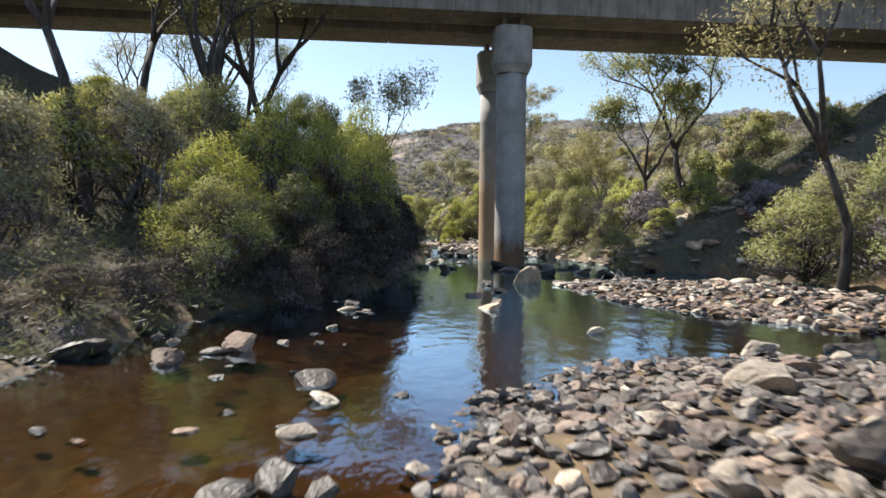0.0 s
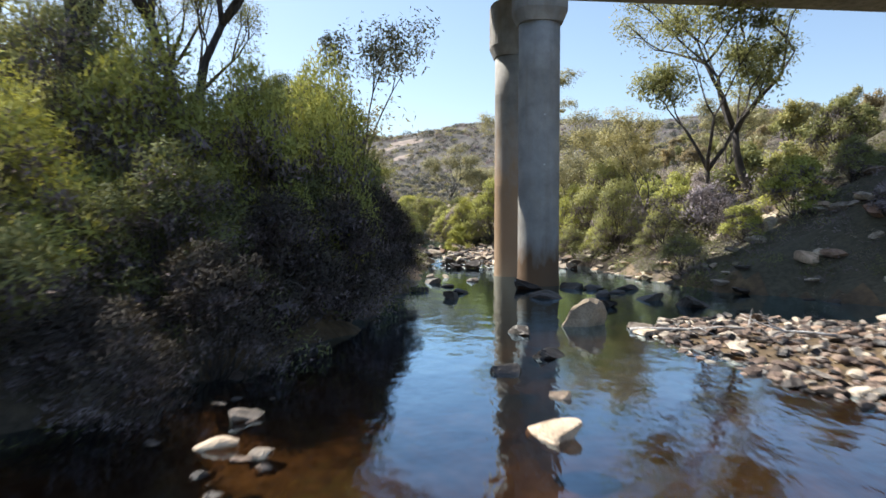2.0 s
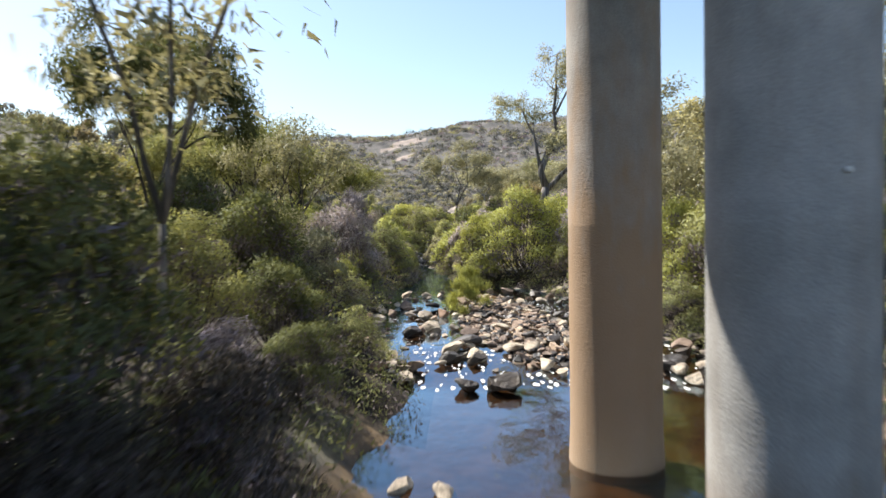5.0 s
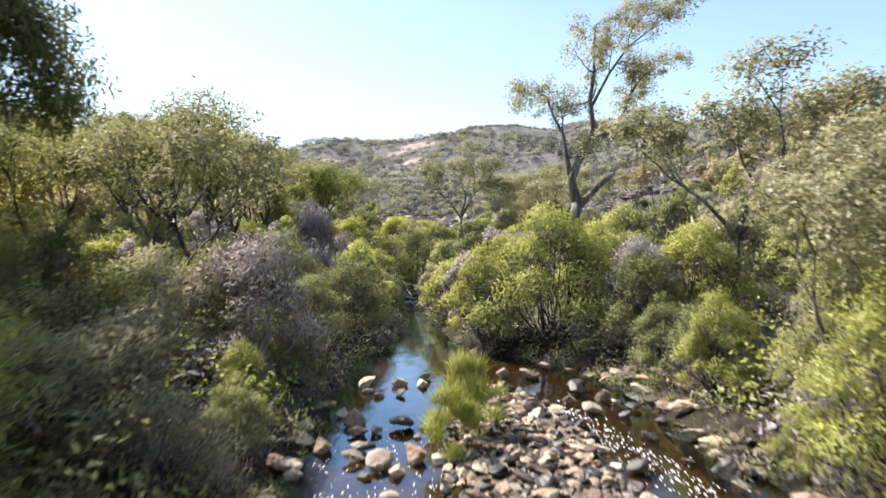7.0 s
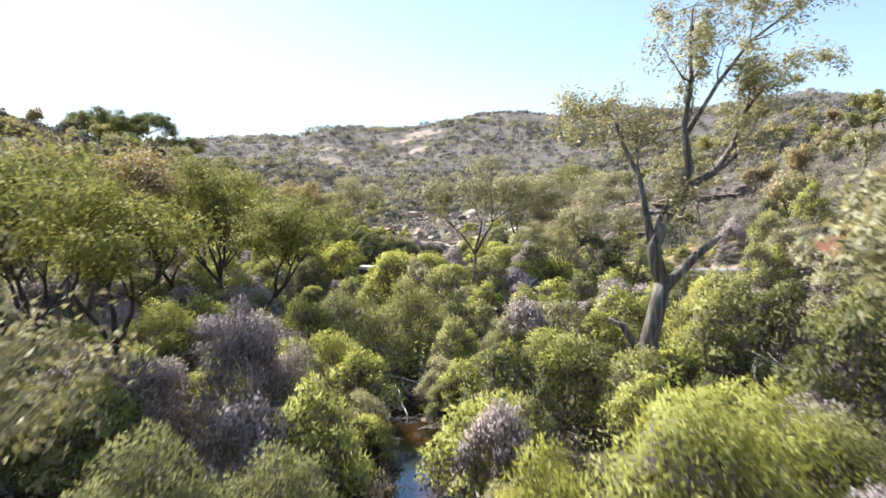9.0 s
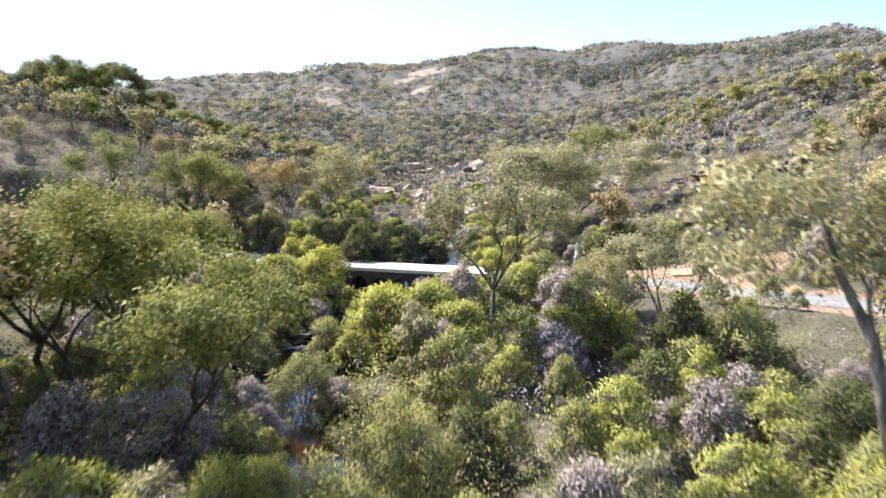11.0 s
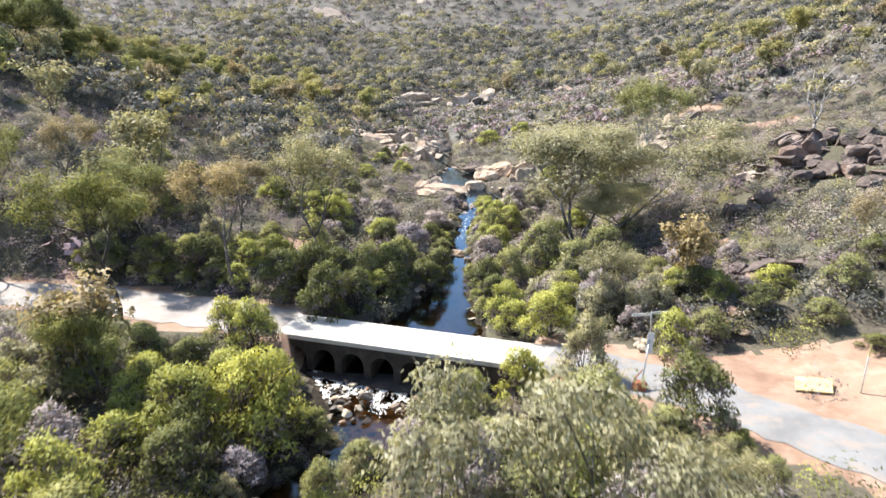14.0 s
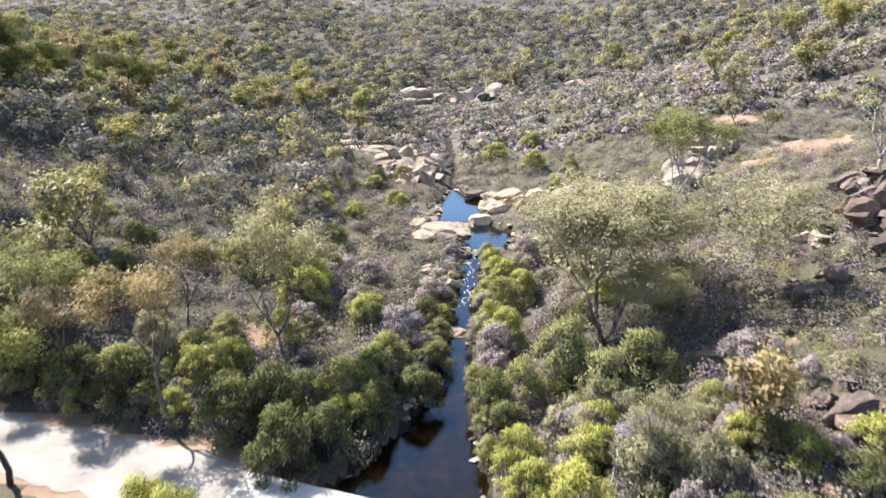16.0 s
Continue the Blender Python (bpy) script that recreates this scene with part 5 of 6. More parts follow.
# ---- stones ----
def stone_shape(seed, detail=2, cuts=7, flat=.6, rough=.12, round_=.0):
    """A worn stone about one metre across: a ball cut by planes and roughened."""
    rng = np.random.RandomState(seed)
    bm = bmesh.new()
    bmesh.ops.create_icosphere(bm, subdivisions=detail, radius=.52)
    v = np.array([q.co for q in bm.verts])
    f = [[q.index for q in face.verts] for face in bm.faces]
    bm.free()
    for _ in range(cuts):
        n, d = ball(rng, 1)[0], rng.uniform(.25, .42) + round_
        v = v - np.clip(v @ n - d, 0, None)[:, None] * n
    v = v * (rng.uniform(.8, 1.25), rng.uniform(.7, 1.05), flat * rng.uniform(.8, 1.2))
    v = v + ball(rng, len(v)) * rough * .12
    return v, f


BOULDERS = [stone_shape(500 + n, 3, 12, .62, .12, -.05) for n in range(6)]
PEBBLES = [stone_shape(530 + n, 1, 5, .42, .2, -.04) for n in range(8)]
COBBLES = [stone_shape(520 + n, 2, 9, .42, .3, -.06) for n in range(8)]
JAGS = [stone_shape(560 + n, 3, 11, .55, .10, -.13) for n in range(6)]
SLABS = [stone_shape(540 + n, 3, 14, .32, .14) for n in range(4)]
STONE_MESH = {}


def stone_mesh(kind, n, mat, smooth_shade=False):
    key = (kind, n, mat.name)
    if key not in STONE_MESH:
        v, f = {"boulder": BOULDERS, "cobble": COBBLES, "slab": SLABS, "jag": JAGS}[kind][n]
        STONE_MESH[key] = mesh_of(kind, v, f, mat, smooth_shade)
    return STONE_MESH[key]


def boulder(x, y, size, mat, label, kind="boulder", z=None, seed=None, tall=1.0, name="boulder", parent=None, sink=.25, group="stones in the creek"):
    rng = np.random.RandomState(int(abs(x * 37 + y * 101)) if seed is None else seed)
    shapes = {"boulder": 6, "cobble": 8, "slab": 4, "jag": 6}[kind]
    ob = new(name, stone_mesh(kind, rng.randint(shapes), mat))
    if z is None:
        z = float(ground(x, y))
    high = size * tall * {"boulder": .36, "jag": .3}.get(kind, .17)
    m = pose(x, y, z + high * (1 - 2 * sink), rng.uniform(-9, 9), rng.uniform(-9, 9), rng.uniform(0, 360)) @ Matrix.Diagonal((size, size, size * tall, 1))
    if parent:
        ob.parent = parent
        ob.matrix_basis = parent.matrix_world.inverted() @ m
    else:
        ob.matrix_world = m
        tagged(ob, label, "rock", group)
    return ob


DARK_LABEL, PALE_LABEL = "dark wet boulder standing in the creek, shade partly in its colour", "pale sunlit boulder standing in the creek"
# boulders round the columns and in the pools: x, y, width
for rows, mat, label in (
        (((1.3, 18.0, .6), (.83, 30.3, .7), (.34, 32.8, .6), (1.3, 35.1, .5), (5.4, 31.7, .8), (5.9, 30.4, .6), (3.0, 31.9, 1.3), (4.7, 32.4, 1.2), (3.4, 28.9, 1.3), (-.6, 30.9, .9),
          (.5, 28.6, .9), (5.2, 29.4, .8), (6.4, 28.3, 1.2), (7.0, 26.6, 1.2), (-.3, 34.3, .9), (2.1, 19.2, .8), (1.9, 21.6, .6), (6.6, 31.9, .7), (4.6, 26.6, 1.1)), ROCK_DARK, DARK_LABEL),
        (((-4.9, 8.6, 1.15), (-1.1, 7.2, .78), (-2.9, 9.0, .5), (-.65, 3.7, .6), (-.25, 3.5, .45), (-.9, 3.4, .5), (1.1, 3.4, .5), (6.4, 8.3, .9), (7.2, 9.6, 1.0)), ROCK_DARK, DARK_LABEL),
        (((-.7, 6.2, .42), (-.72, 5.0, .5), (-3.9, 9.9, .35), (-2.1, 9.9, .3), (-4.4, 10.4, .35), (-1.6, 11.6, .3), (-1.7, 14.5, .5), (-1.8, 15.4, .55), (-1.2, 14.2, .3), (3.4, 11.4, .5), (1.6, 14.9, .7), (1.9, 16.5, .4)), ROCK, PALE_LABEL),
        (((4.5, 22.5, .7), (4.4, 21.7, .62), (6.6, 23.0, .7), (10.6, 23.4, 1.2), (11.5, 24.2, 1.0), (12.4, 23.6, 1.3), (.2, 37.2, .55), (1.4, 36.2, .5), (-.5, 37.4, .6)), ROCK, PALE_LABEL)):
    for x, y, size in rows:
        level = float(creek(y)[2])
        boulder(x, y, size, mat, label, z=level, sink=.47, tall=.85)
boulder(4.0, 3.4, 1.25, ROCK_DARK, "broad dark boulder lying among pale cobbles", tall=.6)
# Pale boulders given brown stone so that their colour holds the backlit shade.
for x, y, size in ((-2.7, 9.35, .95), (-3.35, 8.35, .8)):
    boulder(x, y, size, ROCK_RED, "boulder in the shallow water, browner to stand for its backlit side", z=0.0, sink=.42, tall=.7)
boulder(4.2, 6.3, .9, ROCK, "pale boulder lying on the gravel bar", tall=.8)
boulder(5.3, 7.7, .72, ROCK_RED, "orange-brown boulder lying on the gravel bar", tall=.8)
boulder(5.6, 9.4, .8, ROCK, "pale boulder lying at the edge of the pool", tall=.7)

# the rapid above the columns, the riffle, and the foot of the low bridge
rng = np.random.RandomState(610)
for count, box, sizes, mats in ((46, (-1.2, 7.2, 43.5, 49.5), (.35, 1.35), (ROCK, ROCK_RED, ROCK_DARK)), (120, (-2.8, 6.0, 47, 62), (.25, .95), (ROCK, ROCK, ROCK_DARK, ROCK_RED)),
                               (100, (-11.5, -1.6, 121.5, 127.0), (.25, 1.0), (ROCK, ROCK_RED, ROCK_DARK, ROCK))):
    shoal = tagged(new("stone_shoal"), "shoal of brown and grey stones in shallow water", "stones", kind="structure")
    for _ in range(count):
        x, y = rng.uniform(box[0], box[1]), rng.uniform(box[2], box[3])
        level = float(creek(y)[2])
        if y > 100:
            y = min(y, 127.7 - (x + 12) * .255)
        size = rng.uniform(*sizes) * rng.uniform(.5, 1)
        mat = mats[rng.randint(len(mats))]
        boulder(x, y, size, mat, DARK_LABEL if mat is ROCK_DARK else "", z=level, kind="boulder" if size > .4 else "cobble", seed=rng.randint(9999), sink=.2, name="river_stone", parent=shoal)

# granite outcrops: a base and boulders on it
def outcrop(x, y, spread, count, sizes, label, mat=GRANITE, kinds=("boulder", "slab"), seed=1, deep=.6):
    rng = np.random.RandomState(seed)
    thing = tagged(new("rock_outcrop"), label, "rock")
    thing.matrix_world = pose(x, y, float(ground(x, y)))
    for _ in range(count):
        a, b = x + rng.normal() * spread * .5, y + rng.normal() * spread * deep
        boulder(a, b, rng.uniform(*sizes), mat, "", kind=kinds[rng.randint(len(kinds))], seed=rng.randint(9999), tall=rng.uniform(.8, 1.4), parent=thing, sink=.2)


def rocks(label, rows, mat):
    """A group of rocks laid out one by one: x, y, length, depth, height, turn, kind."""
    x0, y0 = rows[0][:2]
    thing = tagged(new("rock_outcrop"), label, "rock")
    thing.matrix_world = pose(x0, y0, float(ground(x0, y0)))
    for k, (x, y, long, deep, high, turn, kind) in enumerate(rows):
        shapes = {"boulder": BOULDERS, "slab": SLABS, "jag": JAGS}[kind]
        n = (k * 5 + int(abs(x))) % len(shapes)
        size = np.ptp(shapes[n][0], 0)
        ob = new("boulder" if kind != "slab" else "rock_slab", stone_mesh(kind, n, mat))
        ob.parent = thing
        m = pose(x, y, float(ground(x, y)) + high * .22, 4 * math.sin(k * 3.1), 4 * math.sin(k * 1.7), turn) @ Matrix.Diagonal((long / size[0], deep / size[1], high / size[2], 1))
        ob.matrix_basis = thing.matrix_world.inverted() @ m


rocks("pile of big grey granite boulders on the hillside", ((-22, 282, 8, 6, 5.6, 10, "boulder"), (-27, 282, 6, 4, 3.2, 60, "boulder"), (-24, 279, 9, 4, 2.2, -10, "slab"), (-29, 280, 6, 4, 2.0, 20, "slab"), (-20, 277, 6, 4, 2.6, 40, "boulder"), (-17, 286, 6, 4, 3.4, 80, "boulder"), (-25, 287, 9, 5, 4.2, 0, "boulder"), (-31, 285, 5, 4, 2.2, 0, "boulder"), (-18.5, 280, 3, 3, 2, 9, "jag")), GRANITE)
rocks("pile of big grey granite boulders on the hillside", ((-9.5, 283, 5, 4, 4.4, 0, "boulder"), (-5.8, 283.5, 4.4, 4, 3.8, 50, "boulder"), (-3, 285, 5, 4, 4.4, 80, "boulder"), (-8, 287, 7, 4, 5.6, 20, "boulder"), (-2.5, 288, 6, 4, 5.6, 120, "boulder"), (-12.5, 282, 4, 3, 2.6, 70, "boulder"), (-7, 280.5, 3, 3, 1.8, 0, "boulder"), (-.5, 283, 3, 3, 2.2, 30, "boulder"), (-14, 285, 5, 3, 2.8, 10, "boulder")), GRANITE)
rocks("jumbled grey granite boulders beside the creek", tuple((-13.6 + 4.2 * math.sin(k * 2.4) * (k / 30) ** .5 - (k % 7) * .3, 207 + 7.5 * math.cos(k * 2.4) * (k / 30) ** .5, 1.6 + (k * 7 % 5) * .55, 1.5 + (k * 3 % 4) * .4, 1.2 + (k * 11 % 6) * .35, k * 47, ("boulder", "jag")[k % 2]) for k in range(44)), GRANITE)
rocks("pinkish granite slabs stepping up the slope", ((-26, 216, 5, 3, .9, 20, "slab"), (-23, 214, 5, 3, 1.1, -10, "slab"), (-20, 212, 4, 3, 1.3, 30, "slab"), (-28, 220, 5, 4, .8, 50, "slab"), (-22, 218, 6, 3, 1.2, 0, "slab"), (-18.5, 215, 4, 3, 1.8, 70, "jag"), (-19, 208, 4, 2.4, 1.0, 15, "slab"), (-16.5, 203, 3.6, 2.4, 1.0, 40, "slab"), (-30, 224, 5, 3, .8, 10, "slab"), (-15, 198, 3, 2.2, .9, 0, "slab"), (-21, 222, 5, 3, 1.5, 45, "jag")), GRANITE_TAN)
rocks("flat tan granite slab beside the pool", ((-7.4, 175.6, 5.6, 5.2, 1.6, 15, "slab"), (-9.6, 174.0, 3.4, 3.0, 1.3, 60, "slab"), (-6.2, 179.2, 3.0, 2.4, 1.3, 0, "slab"), (-10.4, 178.0, 2.2, 2.0, 1.2, 30, "slab")), GRANITE_TAN)
rocks("broken granite ledges between the two pools", ((-3.2, 183.2, 4.0, 2.6, 1.7, 35, "slab"), (-1.6, 185.6, 3.4, 2.6, 2.0, 20, "slab"), (.6, 187.2, 3.2, 2.4, 2.2, 0, "jag"), (-2.6, 187.8, 3.0, 2.2, 1.8, 70, "slab"), (2.8, 187.6, 3.0, 2.2, 2.2, 40, "jag"), (.4, 190.5, 4.0, 2.6, 2.0, 10, "slab"), (-2.2, 192.5, 3.6, 2.4, 1.6, -20, "slab"), (3.6, 191.5, 3.4, 2.4, 2.0, 30, "slab"), (-4.8, 181.4, 2.2, 1.6, 1.3, 80, "slab"), (-4.2, 195.5, 3.2, 1.6, 1.2, 0, "slab"), (1.6, 184.4, 1.8, 1.4, 1.3, 0, "jag")), GRANITE_TAN)
rocks("large rounded pale granite boulders beside the upper pool", ((3.9, 184.4, 3.2, 2.8, 2.8, 20, "boulder"), (6.6, 184.8, 4.2, 3.2, 3.4, 60, "boulder"), (9.8, 186.2, 4.8, 3.6, 2.8, 100, "boulder"), (12.4, 188, 4.0, 3.0, 2.0, 0, "slab"), (8, 189, 3.6, 3, 2.4, 30, "boulder")), GRANITE)
rocks("small broken stones across the outflow of the pool", tuple((-4.8 + 5.6 * ((k * .618) % 1), 170.6 + 1.9 * ((k * .414) % 1), .5 + (k % 5) * .2, .5 + (k % 4) * .18, .5 + (k % 3) * .18, k * 53, ("jag", "boulder")[k % 2]) for k in range(34)), GRANITE)
rocks("grey stones along the edge of the upper pool", tuple((-10.6 + 1.8 * ((k * .618) % 1), 178.5 + 11 * ((k * .414) % 1), .6 + (k % 5) * .3, .6 + (k % 4) * .25, .7 + (k % 3) * .25, k * 53, ("jag", "boulder")[k % 2]) for k in range(22)), GRANITE)
rocks("long pale granite outcrop running up the scrubby slope", tuple((18.4 + 11.2 * u + 1.5 * math.sin(k * 2.2), 183.2 + 18 * u + 1.7 * math.cos(k * 1.9), 2.2 + (k * 7 % 5) * .5, 1.8 + (k * 3 % 4) * .4, 1.5 + (k * 11 % 6) * .35, 40 + 25 * math.sin(k * 5.0), ("jag", "boulder", "jag")[k % 3]) for k, u in enumerate([n / 29 for n in [q * 29 / 45 for q in range(46)]])), GRANITE)
rocks("low granite boulders among scrub", ((15, 292, 4, 3, 2.6, 0, "boulder"), (18, 292.5, 3.6, 3, 3.0, 40, "boulder"), (21, 294, 3, 3, 2.4, 80, "boulder"), (27, 292, 3, 2.4, 1.8, 0, "boulder"), (52, 268, 3.4, 3, 2.4, 0, "boulder"), (57, 270, 3, 3, 2.4, 70, "boulder"), (62, 262, 3, 2, 2, 10, "boulder")), GRANITE)


def ledges(label, x, y, spread, count, low, high, seed, mat=None, along=35.0):
    """Broken ledges: angular blocks lying one beside and behind another."""
    rng = np.random.RandomState(seed)
    rows = []
    for k in range(count):
        s = rng.uniform(low, high)
        rows.append((x + rng.normal() * spread * .5, y + rng.normal() * spread * .5, s, s * rng.uniform(.5, .8), s * rng.uniform(.35, .7), along + rng.normal() * 16, ("jag", "jag", "slab")[rng.randint(3)]))
    rocks(label, tuple(rows), mat or ROCK_PURPLE)


ledges("dark purplish weathered rock ledges on the slope", 33.5, 158, 8.5, 70, 1.2, 4.4, 10)
ledges("dark purplish weathered rock ledges on the slope", 33.6, 168, 4, 18, 1.2, 3.4, 11)
ledges("grey weathered rock ledges on the slope", 24.6, 157.4, 2.2, 9, 1.0, 2.8, 12, GRANITE)
ledges("dark weathered rock ledges on the slope", 22.2, 151.5, 2.6, 12, .8, 2.6, 13)
ledges("dark flat rock ledges above the road", 18.0, 136.4, 2.6, 16, .9, 2.6, 14)
ledges("dark flat rock ledges above the road", 14.8, 140.5, 2.0, 8, .6, 1.6, 15)
ledges("brown weathered stones on the slope", 17.3, 145, 1.8, 8, .6, 1.8, 16, ROCK_RED)
ledges("dark stones among shrubs beside the creek", 6.2, 133.4, 1.2, 5, .6, 1.4, 17)
ledges("pale stones on the slope above the creek", -13.6, 159.1, 1.6, 7, .5, 1.4, 18, GRANITE)
ledges("pale granite stones along the creek", -7.3, 163, 1.6, 10, .7, 2.0, 19, GRANITE)
outcrop(-6.0, 166, 2.0, 14, (.5, 1.6), "small pale stones along the creek", seed=19, deep=1.6)
outcrop(-4.6, 152.3, .8, 7, (.8, 2.0), "flat brown stones across the narrow creek", mat=ROCK_RED, seed=20, kinds=("slab",))
outcrop(-8.0, 140.6, 1.4, 10, (.4, 1.1), "pale stones at the edge of the pool", mat=ROCK, seed=21)
outcrop(14.2, 129.6, 1.2, 5, (.6, 1.5), "red-brown stones in the road bank", mat=ROCK_RED, seed=22)
outcrop(8.0, 128.4, 1.0, 4, (.5, 1.3), "pale stones beside the road", mat=ROCK, seed=23)
outcrop(12.5, 38.5, 3.4, 40, (.3, 1.0), "loose pale rock rubble on the steep bank", mat=ROCK, seed=24, deep=1.4)
outcrop(16, 33, 3.4, 34, (.3, 1.1), "loose dark rock rubble on the steep bank", mat=ROCK_RED, seed=25, deep=1.0)
outcrop(-13.5, 19, 2.8, 24, (.3, 1.0), "loose grey rock rubble on the bank", mat=ROCK, seed=26)

# cobbles on the gravel bars
def cobbles(parent_name, label, bar, seed, singles, joined, sizes, mats, lift=.0):
    cx, cy, rx, ry, turn, top = BARS[bar]
    rng = np.random.RandomState(seed)
    thing = tagged(new(parent_name), label, "gravel bar", kind="structure")
    thing.matrix_world = pose(cx, cy, 0)
    c, s = math.cos(radians(turn)), math.sin(radians(turn))
    verts, faces, start = [[] for _ in mats], [[] for _ in mats], [0] * len(mats)
    total = singles + joined
    a, q = rng.uniform(0, 6.28, total), rng.uniform(0, 1, total) ** .5 * 1.08
    u, v = q * rx * np.cos(a), q * ry * np.sin(a)
    spots = np.stack([cx + u * c - v * s, cy + u * s + v * c], 1)
    heights = ground(spots[:, 0], spots[:, 1])
    for k in range(total):
        x, y = (float(t) for t in spots[k])
        size = rng.uniform(sizes[0] ** .5, sizes[1] ** .5) ** 2 * (1.45 if k < singles else 1.12)
        z = float(heights[k]) + size * .10
        n, m = rng.randint(8), rng.randint(len(mats))
        turned = Euler((rng.uniform(-.5, .5), rng.uniform(-.5, .5), rng.uniform(0, 6.28)))
        if k < singles:
            ob = new("cobble", stone_mesh("cobble", n, mats[m]))
            ob.parent = thing
            ob.matrix_basis = thing.matrix_world.inverted() @ Matrix.LocRotScale((x, y, z), turned, (size, size, size))
        else:
            cv, cf = (COBBLES if size > .26 else PEBBLES)[n]
            verts[m].append(cv @ np.array(turned.to_matrix()).T * size + (x, y, z))
            faces[m] += [[i + start[m] for i in f] for f in cf]
            start[m] += len(cv)
    for m, mat in enumerate(mats):
        if verts[m]:
            ob = part("cobble_spread", mesh_of("cobble_spread", np.concatenate(verts[m]), faces[m], mat), thing)
            ob.matrix_basis = thing.matrix_world.inverted()
            tagged(ob, kind="stuff")


cobbles("gravel_bar_1", "bank of pale rounded cobbles beside the water", 0, 701, 290, 6600, (.05, .34), (ROCK, ROCK, ROCK_RED, ROCK_DARK))
cobbles("gravel_bar_2", "bank of pale and brown stones across the creek", 1, 702, 260, 3600, (.05, .36), (ROCK, ROCK_RED, ROCK_DARK, ROCK_RED))
cobbles("gravel_bar_3", "stony riffle of brown and grey cobbles", 2, 703, 140, 1100, (.10, .5), (ROCK, ROCK_RED, ROCK_DARK))
cobbles("gravel_bar_4", "wet stones along the bank, darkened in colour for its shade", 3, 704, 50, 160, (.08, .3), (ROCK_DARK,))


# stones lining the water's edge
rng = np.random.RandomState(720)
for y0, y1, side, count, sizes, mats in ((34, 47, 1, 60, (.2, .75), (ROCK, ROCK_RED, ROCK)), (46, 64, 1, 110, (.2, .8), (ROCK, ROCK_RED, ROCK_DARK)), (44, 60, 0, 90, (.2, .8), (ROCK_DARK, ROCK, ROCK_RED)), (8, 30, 0, 40, (.15, .5), (ROCK_DARK, ROCK_RED)), (22, 34, 1, 26, (.25, .9), (ROCK_DARK, ROCK)), (132, 171, 1, 60, (.2, .8), (GRANITE, ROCK_RED, ROCK_DARK)), (132, 171, 0, 60, (.2, .8), (GRANITE, ROCK_RED, ROCK_DARK)), (66, 120, 0, 50, (.2, .6), (ROCK_DARK, ROCK_RED)), (66, 120, 1, 50, (.2, .6), (ROCK_DARK, ROCK_RED)), (171, 200, 0, 30, (.4, 1.3), (GRANITE, GRANITE_TAN)), (171, 200, 1, 30, (.4, 1.3), (GRANITE, GRANITE_TAN))):
    shore = tagged(new("stony_shore"), "line of weathered stones along the water", "stones", kind="structure")
    for _ in range(count):
        y = rng.uniform(y0, y1)
        left, right, level = (float(v) for v in creek(y))
        x = (right - .3 + rng.exponential(.75)) if side else (left + .3 - rng.exponential(.65))
        mat = mats[rng.randint(len(mats))]
        boulder(x, y, rng.uniform(*sizes), mat, DARK_LABEL if mat is ROCK_DARK else "brown weathered stone on the water's edge", kind="boulder", seed=rng.randint(9999), sink=.15, tall=.7, name="river_stone", parent=shore)
peak = BOULDERS[4][0] * (1.2, 1.05, 2.35)
peak = peak * np.stack([np.clip(.95 - .34 * peak[:, 2], .5, 1.2)] * 2 + [np.ones(len(peak))], 1)
pointed = tagged(new("boulder", mesh_of("boulder", peak, BOULDERS[1][1], ROCK_PALE)), "large pale pointed boulder standing in the shallows", "rock", "stones in the creek")
pointed.matrix_world = pose(3.42, 22.95, .14, 0, 6, 25)

rng = np.random.RandomState(730)
shallows = tagged(new("stony_shallows"), "scattered brown stones half under the clear shallow water", "stones", kind="structure")
for _ in range(44):
    x, y = rng.uniform(-5, .3), rng.uniform(4.5, 16.5)
    size = rng.uniform(.1, .32)
    mat = (ROCK_DARK, ROCK_DARK, ROCK_RED)[rng.randint(3)]
    boulder(x, y, size, mat, "", z=-.04, kind="cobble", seed=rng.randint(9999), sink=.3, tall=1.0, name="river_stone", parent=shallows)


# ---- dead wood ----
def branch_limbs(rng, length, r, forks=5, bend=.25):
    """A bare crooked branch along +x with side twigs."""
    pts, d = [np.zeros(3)], np.array([1.0, 0, .05])
    for _ in range(6):
        d = unit(d + rng.normal(size=3) * bend * .5)
        pts.append(pts[-1] + d * length / 6)
    limbs = [[(p, r * (1 - .13 * k)) for k, p in enumerate(pts)]]
    for _ in range(forks):
        k = rng.randint(2, 6)
        q = unit(d + rng.normal(size=3) * .9)
        a = pts[k]
        limbs.append([(a, r * .5), (a + q * length * .16, r * .35), (a + unit(q + rng.normal(size=3) * .4) * length * rng.uniform(.25, .42), r * .1)])
    return limbs


def dead_branch(x, y, length, r, turn, rise=10.0, seed=0, lift=.1, label="bleached dead branch lying in the scrub", name="dead_branch", mat=DEADWOOD, forks=5, z=None):
    me = mesh_of(name, *tubes(branch_limbs(np.random.RandomState(seed), length, r, forks), 7), mat, True)
    ob = tagged(new(name, me), label, "dead wood", "fallen wood")
    ob.matrix_world = pose(x, y, (float(ground(x, y)) if z is None else z) + lift, 0, -rise, turn)
    return ob


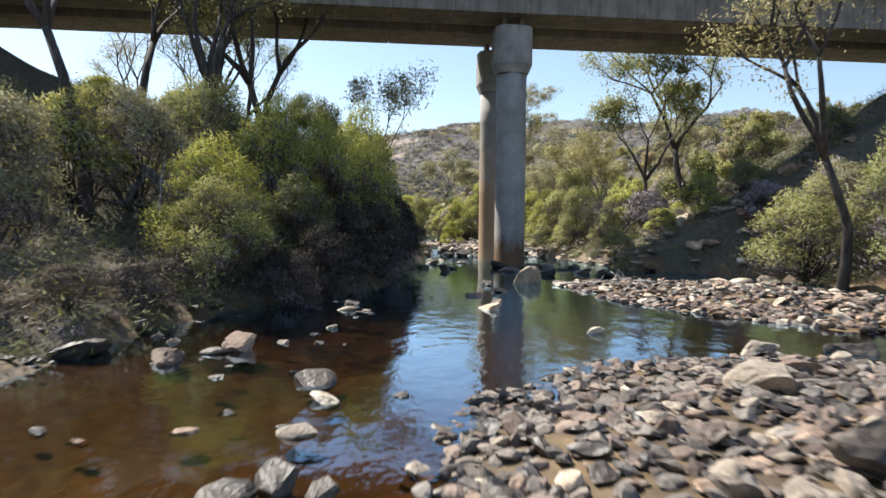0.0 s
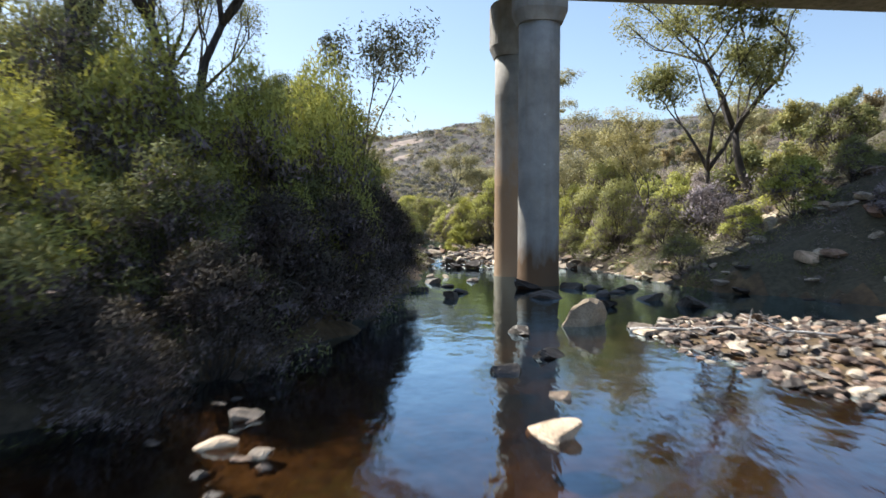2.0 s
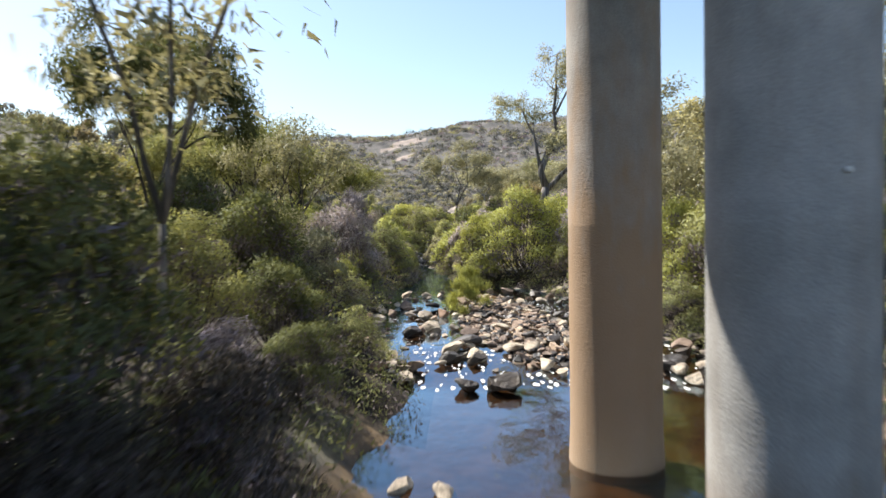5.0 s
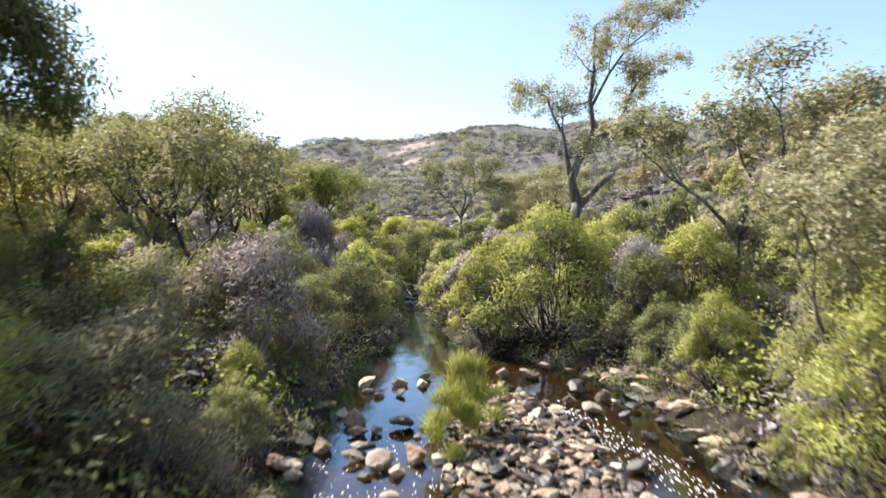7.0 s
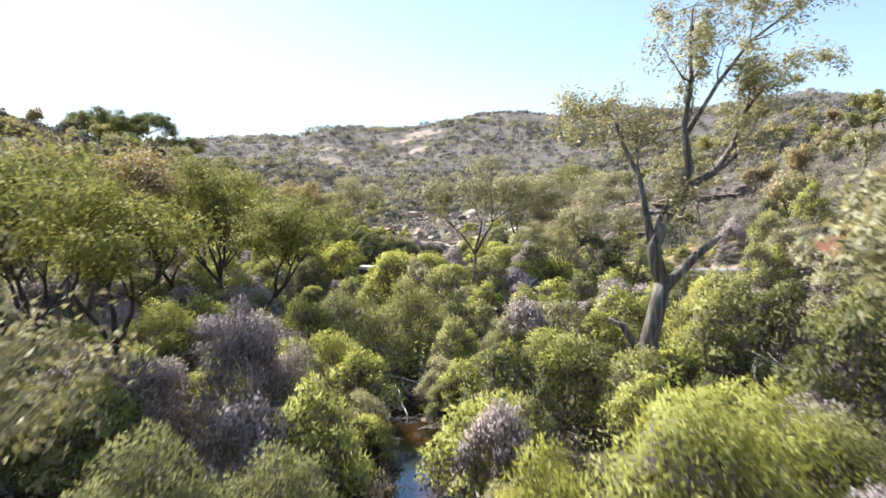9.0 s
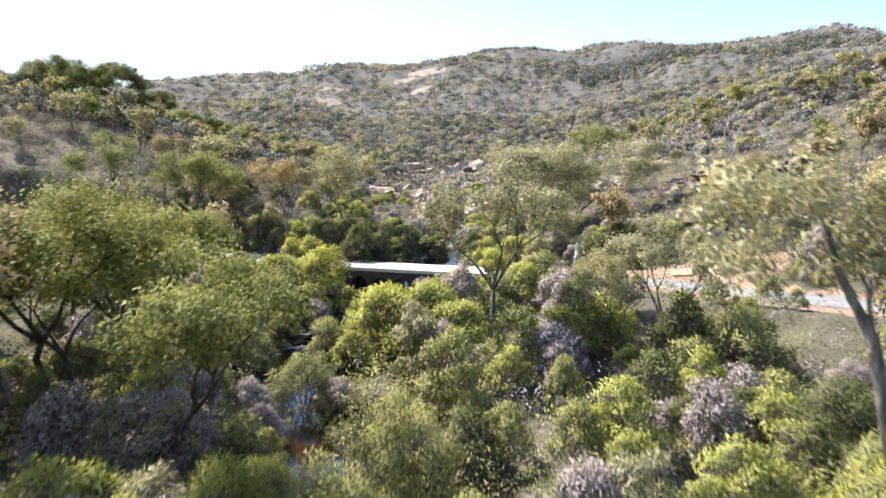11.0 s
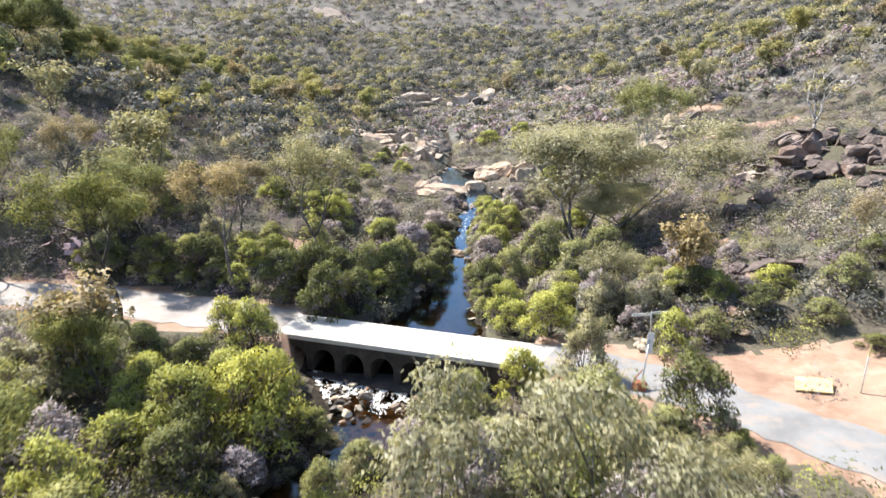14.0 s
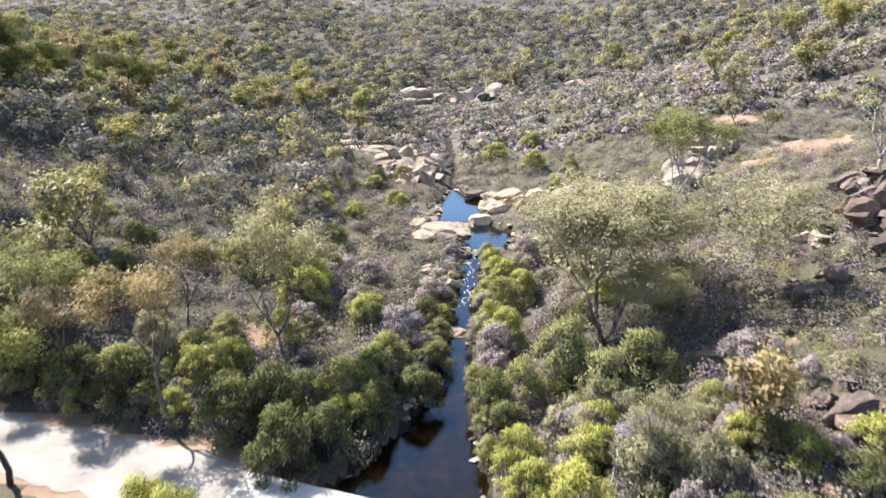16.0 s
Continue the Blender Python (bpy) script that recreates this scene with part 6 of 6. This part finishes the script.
dead_branch(-11.5, 17.5, 7.5, .26, 18, -12, 1, 1.4, "thick dark fallen trunk propped on the bank", "fallen_trunk", BARK, 2)
dead_branch(7.0, 19.4, 1.6, .03, 160, 18, 2, .15, "thin bleached stick lying on the stones")
dead_branch(4.2, 22.0, 2.2, .05, -20, 2, 3, .12, "bleached driftwood stick lying in the shallows")
for k, (x, y, n, turn) in enumerate(((-6.2, 19.5, 2.6, 70), (-7.4, 17.4, 2.8, 110), (-5.2, 22.5, 2.2, 95), (-8.0, 24, 3.0, 120))):
    dead_branch(x, y, n, .035, turn, 62, 10 + k, .4, "bare grey dead branch standing among shrubs")
# flood debris caught in the narrow creek
rng = np.random.RandomState(31)
for k in range(22):
    y = rng.uniform(76, 86)
    left, right, level = (float(v) for v in creek(y))
    dead_branch(rng.uniform(left - .8, right + .8), y, rng.uniform(1.2, 3.6), rng.uniform(.02, .07), rng.uniform(0, 360), rng.uniform(-5, 35), 40 + k, rng.uniform(.2, .7), "grey flood-borne branch caught across the creek", z=level)
for k in range(8):
    dead_branch(-12.6 + rng.normal() * .9, 112 + rng.normal() * 2.2, rng.uniform(1.5, 3.4), rng.uniform(.03, .07), rng.uniform(0, 360), rng.uniform(0, 40), 70 + k, .4, "bleached branch fallen over the creek")
dead_branch(-1.7, 103.4, 2.6, .12, 70, 65, 90, .1, "broken white stump beside a gum tree", "stump", DEADWOOD, 2)
dead_branch(4.0, 131.5, 3.2, .06, 40, 70, 91, .1, "bare grey dead stem among shrubs")
dead_branch(1.2, 205, 6.5, .10, 80, 72, 92, .1, "bare grey dead stem among shrubs")
for k in range(18):
    x, y = (rng.uniform(-22, -5), rng.uniform(70, 122)) if k % 2 else (rng.uniform(3, 20), rng.uniform(68, 112))
    dead_branch(x, y, rng.uniform(1.8, 3.4), .03, rng.uniform(0, 360), rng.uniform(30, 80), 100 + k, .8, "bare grey dead branch standing among shrubs")

# ---- white water ----
def white_water(label, box, count, seed, size=(.05, .22), along=2.2, where=None):
    rng = np.random.RandomState(seed)
    verts, faces, start = [], [], 0
    for _ in range(count):
        x, y = rng.uniform(box[0], box[1]), rng.uniform(box[2], box[3])
        if where:
            x, y = where(rng)
        level = float(creek(y)[2])
        s = rng.uniform(*size)
        a = np.linspace(0, 6.28, 8)[:-1]
        r = s * rng.uniform(.4, 1, 7)
        top = np.stack([x + r * np.cos(a) * .7, y + r * np.sin(a) * along, 0 * a + level + .006], 1)
        peak = np.array([[x + rng.normal() * s * .2, y, level + .012 + s * rng.uniform(.0, .1)]])
        verts += [top, peak]
        faces += [[start + k, start + (k + 1) % 7, start + 7] for k in range(7)]
        start += 8
    return tagged(new("white_water", mesh_of("white_water", np.concatenate(verts), faces, FOAM, True)), label, "white water", kind="stuff")


def chute(rng):
    s = rng.uniform(0, 1)
    return 3.2 + s * 3.0 + rng.normal() * .3, 58.5 - s * 8.5 + rng.normal() * .4


# In these two, white flecks also stand for sun glints on the ripples.
white_water("specks of white water and painted sun glints on the stony riffle", (-2.4, 1.2, 47, 57), 520, 1, (.008, .035), 2.6)
white_water("streak of white water and painted sun glints down the right channel", (0, 1, 0, 1), 420, 2, (.012, .045), 2.6, chute)
white_water("white water spilling between stones of the rapid", (-1.2, 6.8, 43.6, 48), 220, 3, (.03, .16))


def spill(rng):
    x = rng.uniform(-12.5, -4.5)
    front = 127.75 - (x + 12) * .255
    return x, front - abs(rng.normal()) * 1.5


def falls(rng):
    """Along one of a dozen streams that run down from the arches between the stones."""
    n, t = rng.randint(13), rng.uniform() ** 1.4
    x = -12.4 + n * .62 + .35 * math.sin(n * 2.7 + t * 5) + .5 * math.sin(n * 1.3) * t + rng.normal() * (.07 + .12 * t)
    return x, 127.65 - (x + 12) * .255 - t * (1.6 + 1.9 * (n * .618 % 1))


white_water("foaming water spilling below the low bridge", (0, 1, 0, 1), 2400, 4, (.02, .085), 1.7, falls)
white_water("flecks of foam below the low bridge", (0, 1, 0, 1), 700, 6, (.02, .06), 1.4, spill)
white_water("white water in the narrow creek between granite slabs", (-4.9, -3.5, 158, 171), 70, 5, (.03, .12))

# ---- road furniture ----
def post_thing(name, label, x, y, parts, turn=0.0, tilt=(0, 0)):
    ob = tagged(new(name), label, "sign")
    ob.matrix_world = pose(x, y, float(ground(x, y)), tilt[0], tilt[1], turn)
    for what, me, lab in parts:
        part(what, me, ob, lab)
    return ob


pole = tubes([[(np.array([0, 0, -.2]), .045), (np.array([.03, 0, .6]), .045), (np.array([.15, .35, 1.5]), .045), (np.array([.25, .6, 2.6]), .045)]], 10)
plate = box_bm((.10, .56, 1.9), (.46, .59, 3.0), .01)
post_thing("depth_marker", "bent pole with a white flood depth board on a rusty base", 6.5, 121.6,
           (("pole", mesh_of("pole", *pole, STEEL, True), ""), ("board", bm_mesh("board", plate, PAINT_WHITE), "white painted board"),
            ("base", bm_mesh("base", box_bm((-.35, -.25, -.2), (.3, .2, .55), .12), RUST), "rusty red-brown base"),
            ("brace", mesh_of("brace", *tubes([[(np.array([-.45, 0, -.1]), .04), (np.array([-.35, .05, .6]), .04), (np.array([0, .1, 1.1]), .035)]], 8), RUST), "rusty brace")), 0, (-8, 6))
post_thing("street_sign", "pale finger sign with two blades on a steel post", 8.3, 127.7,
           (("post", mesh_of("post", *lathe([(.045, -.2), (.045, 2.35), (.02, 2.37)], 10), STEEL, True), ""),
            ("blade", bm_mesh("blade", box_bm((-1.25, -.015, 2.08), (-.02, .015, 2.27), .005), PAINT_WHITE), "white sign blade"),
            ("blade", bm_mesh("blade", box_bm((.05, -.05, 2.18), (1.3, -.02, 2.36), .005), PAINT_WHITE), "white sign blade")), 10)
post_thing("marker_post", "slim white roadside post with a yellow top", 17.0, 120.6,
           (("post", mesh_of("post", *lathe([(.04, -.2), (.04, 2.0), (.035, 2.02)], 10), PAINT_WHITE, True), ""), ("top", mesh_of("top", *lathe([(.044, 2.0), (.044, 2.6), (.035, 2.62)], 10), PAINT_YELLOW), "yellow painted top")), 0, (0, 2))
board = tagged(new("board", bm_mesh("board", box_bm((-.85, -.6, -.04), (.85, .6, .04), .02), PAINT_YELLOW)), "faded yellow board lying on the dusty verge", "board")
board.matrix_world = pose(15.2, 121.6, float(ground(15.2, 121.6)) + .22, 12, -6, -22)
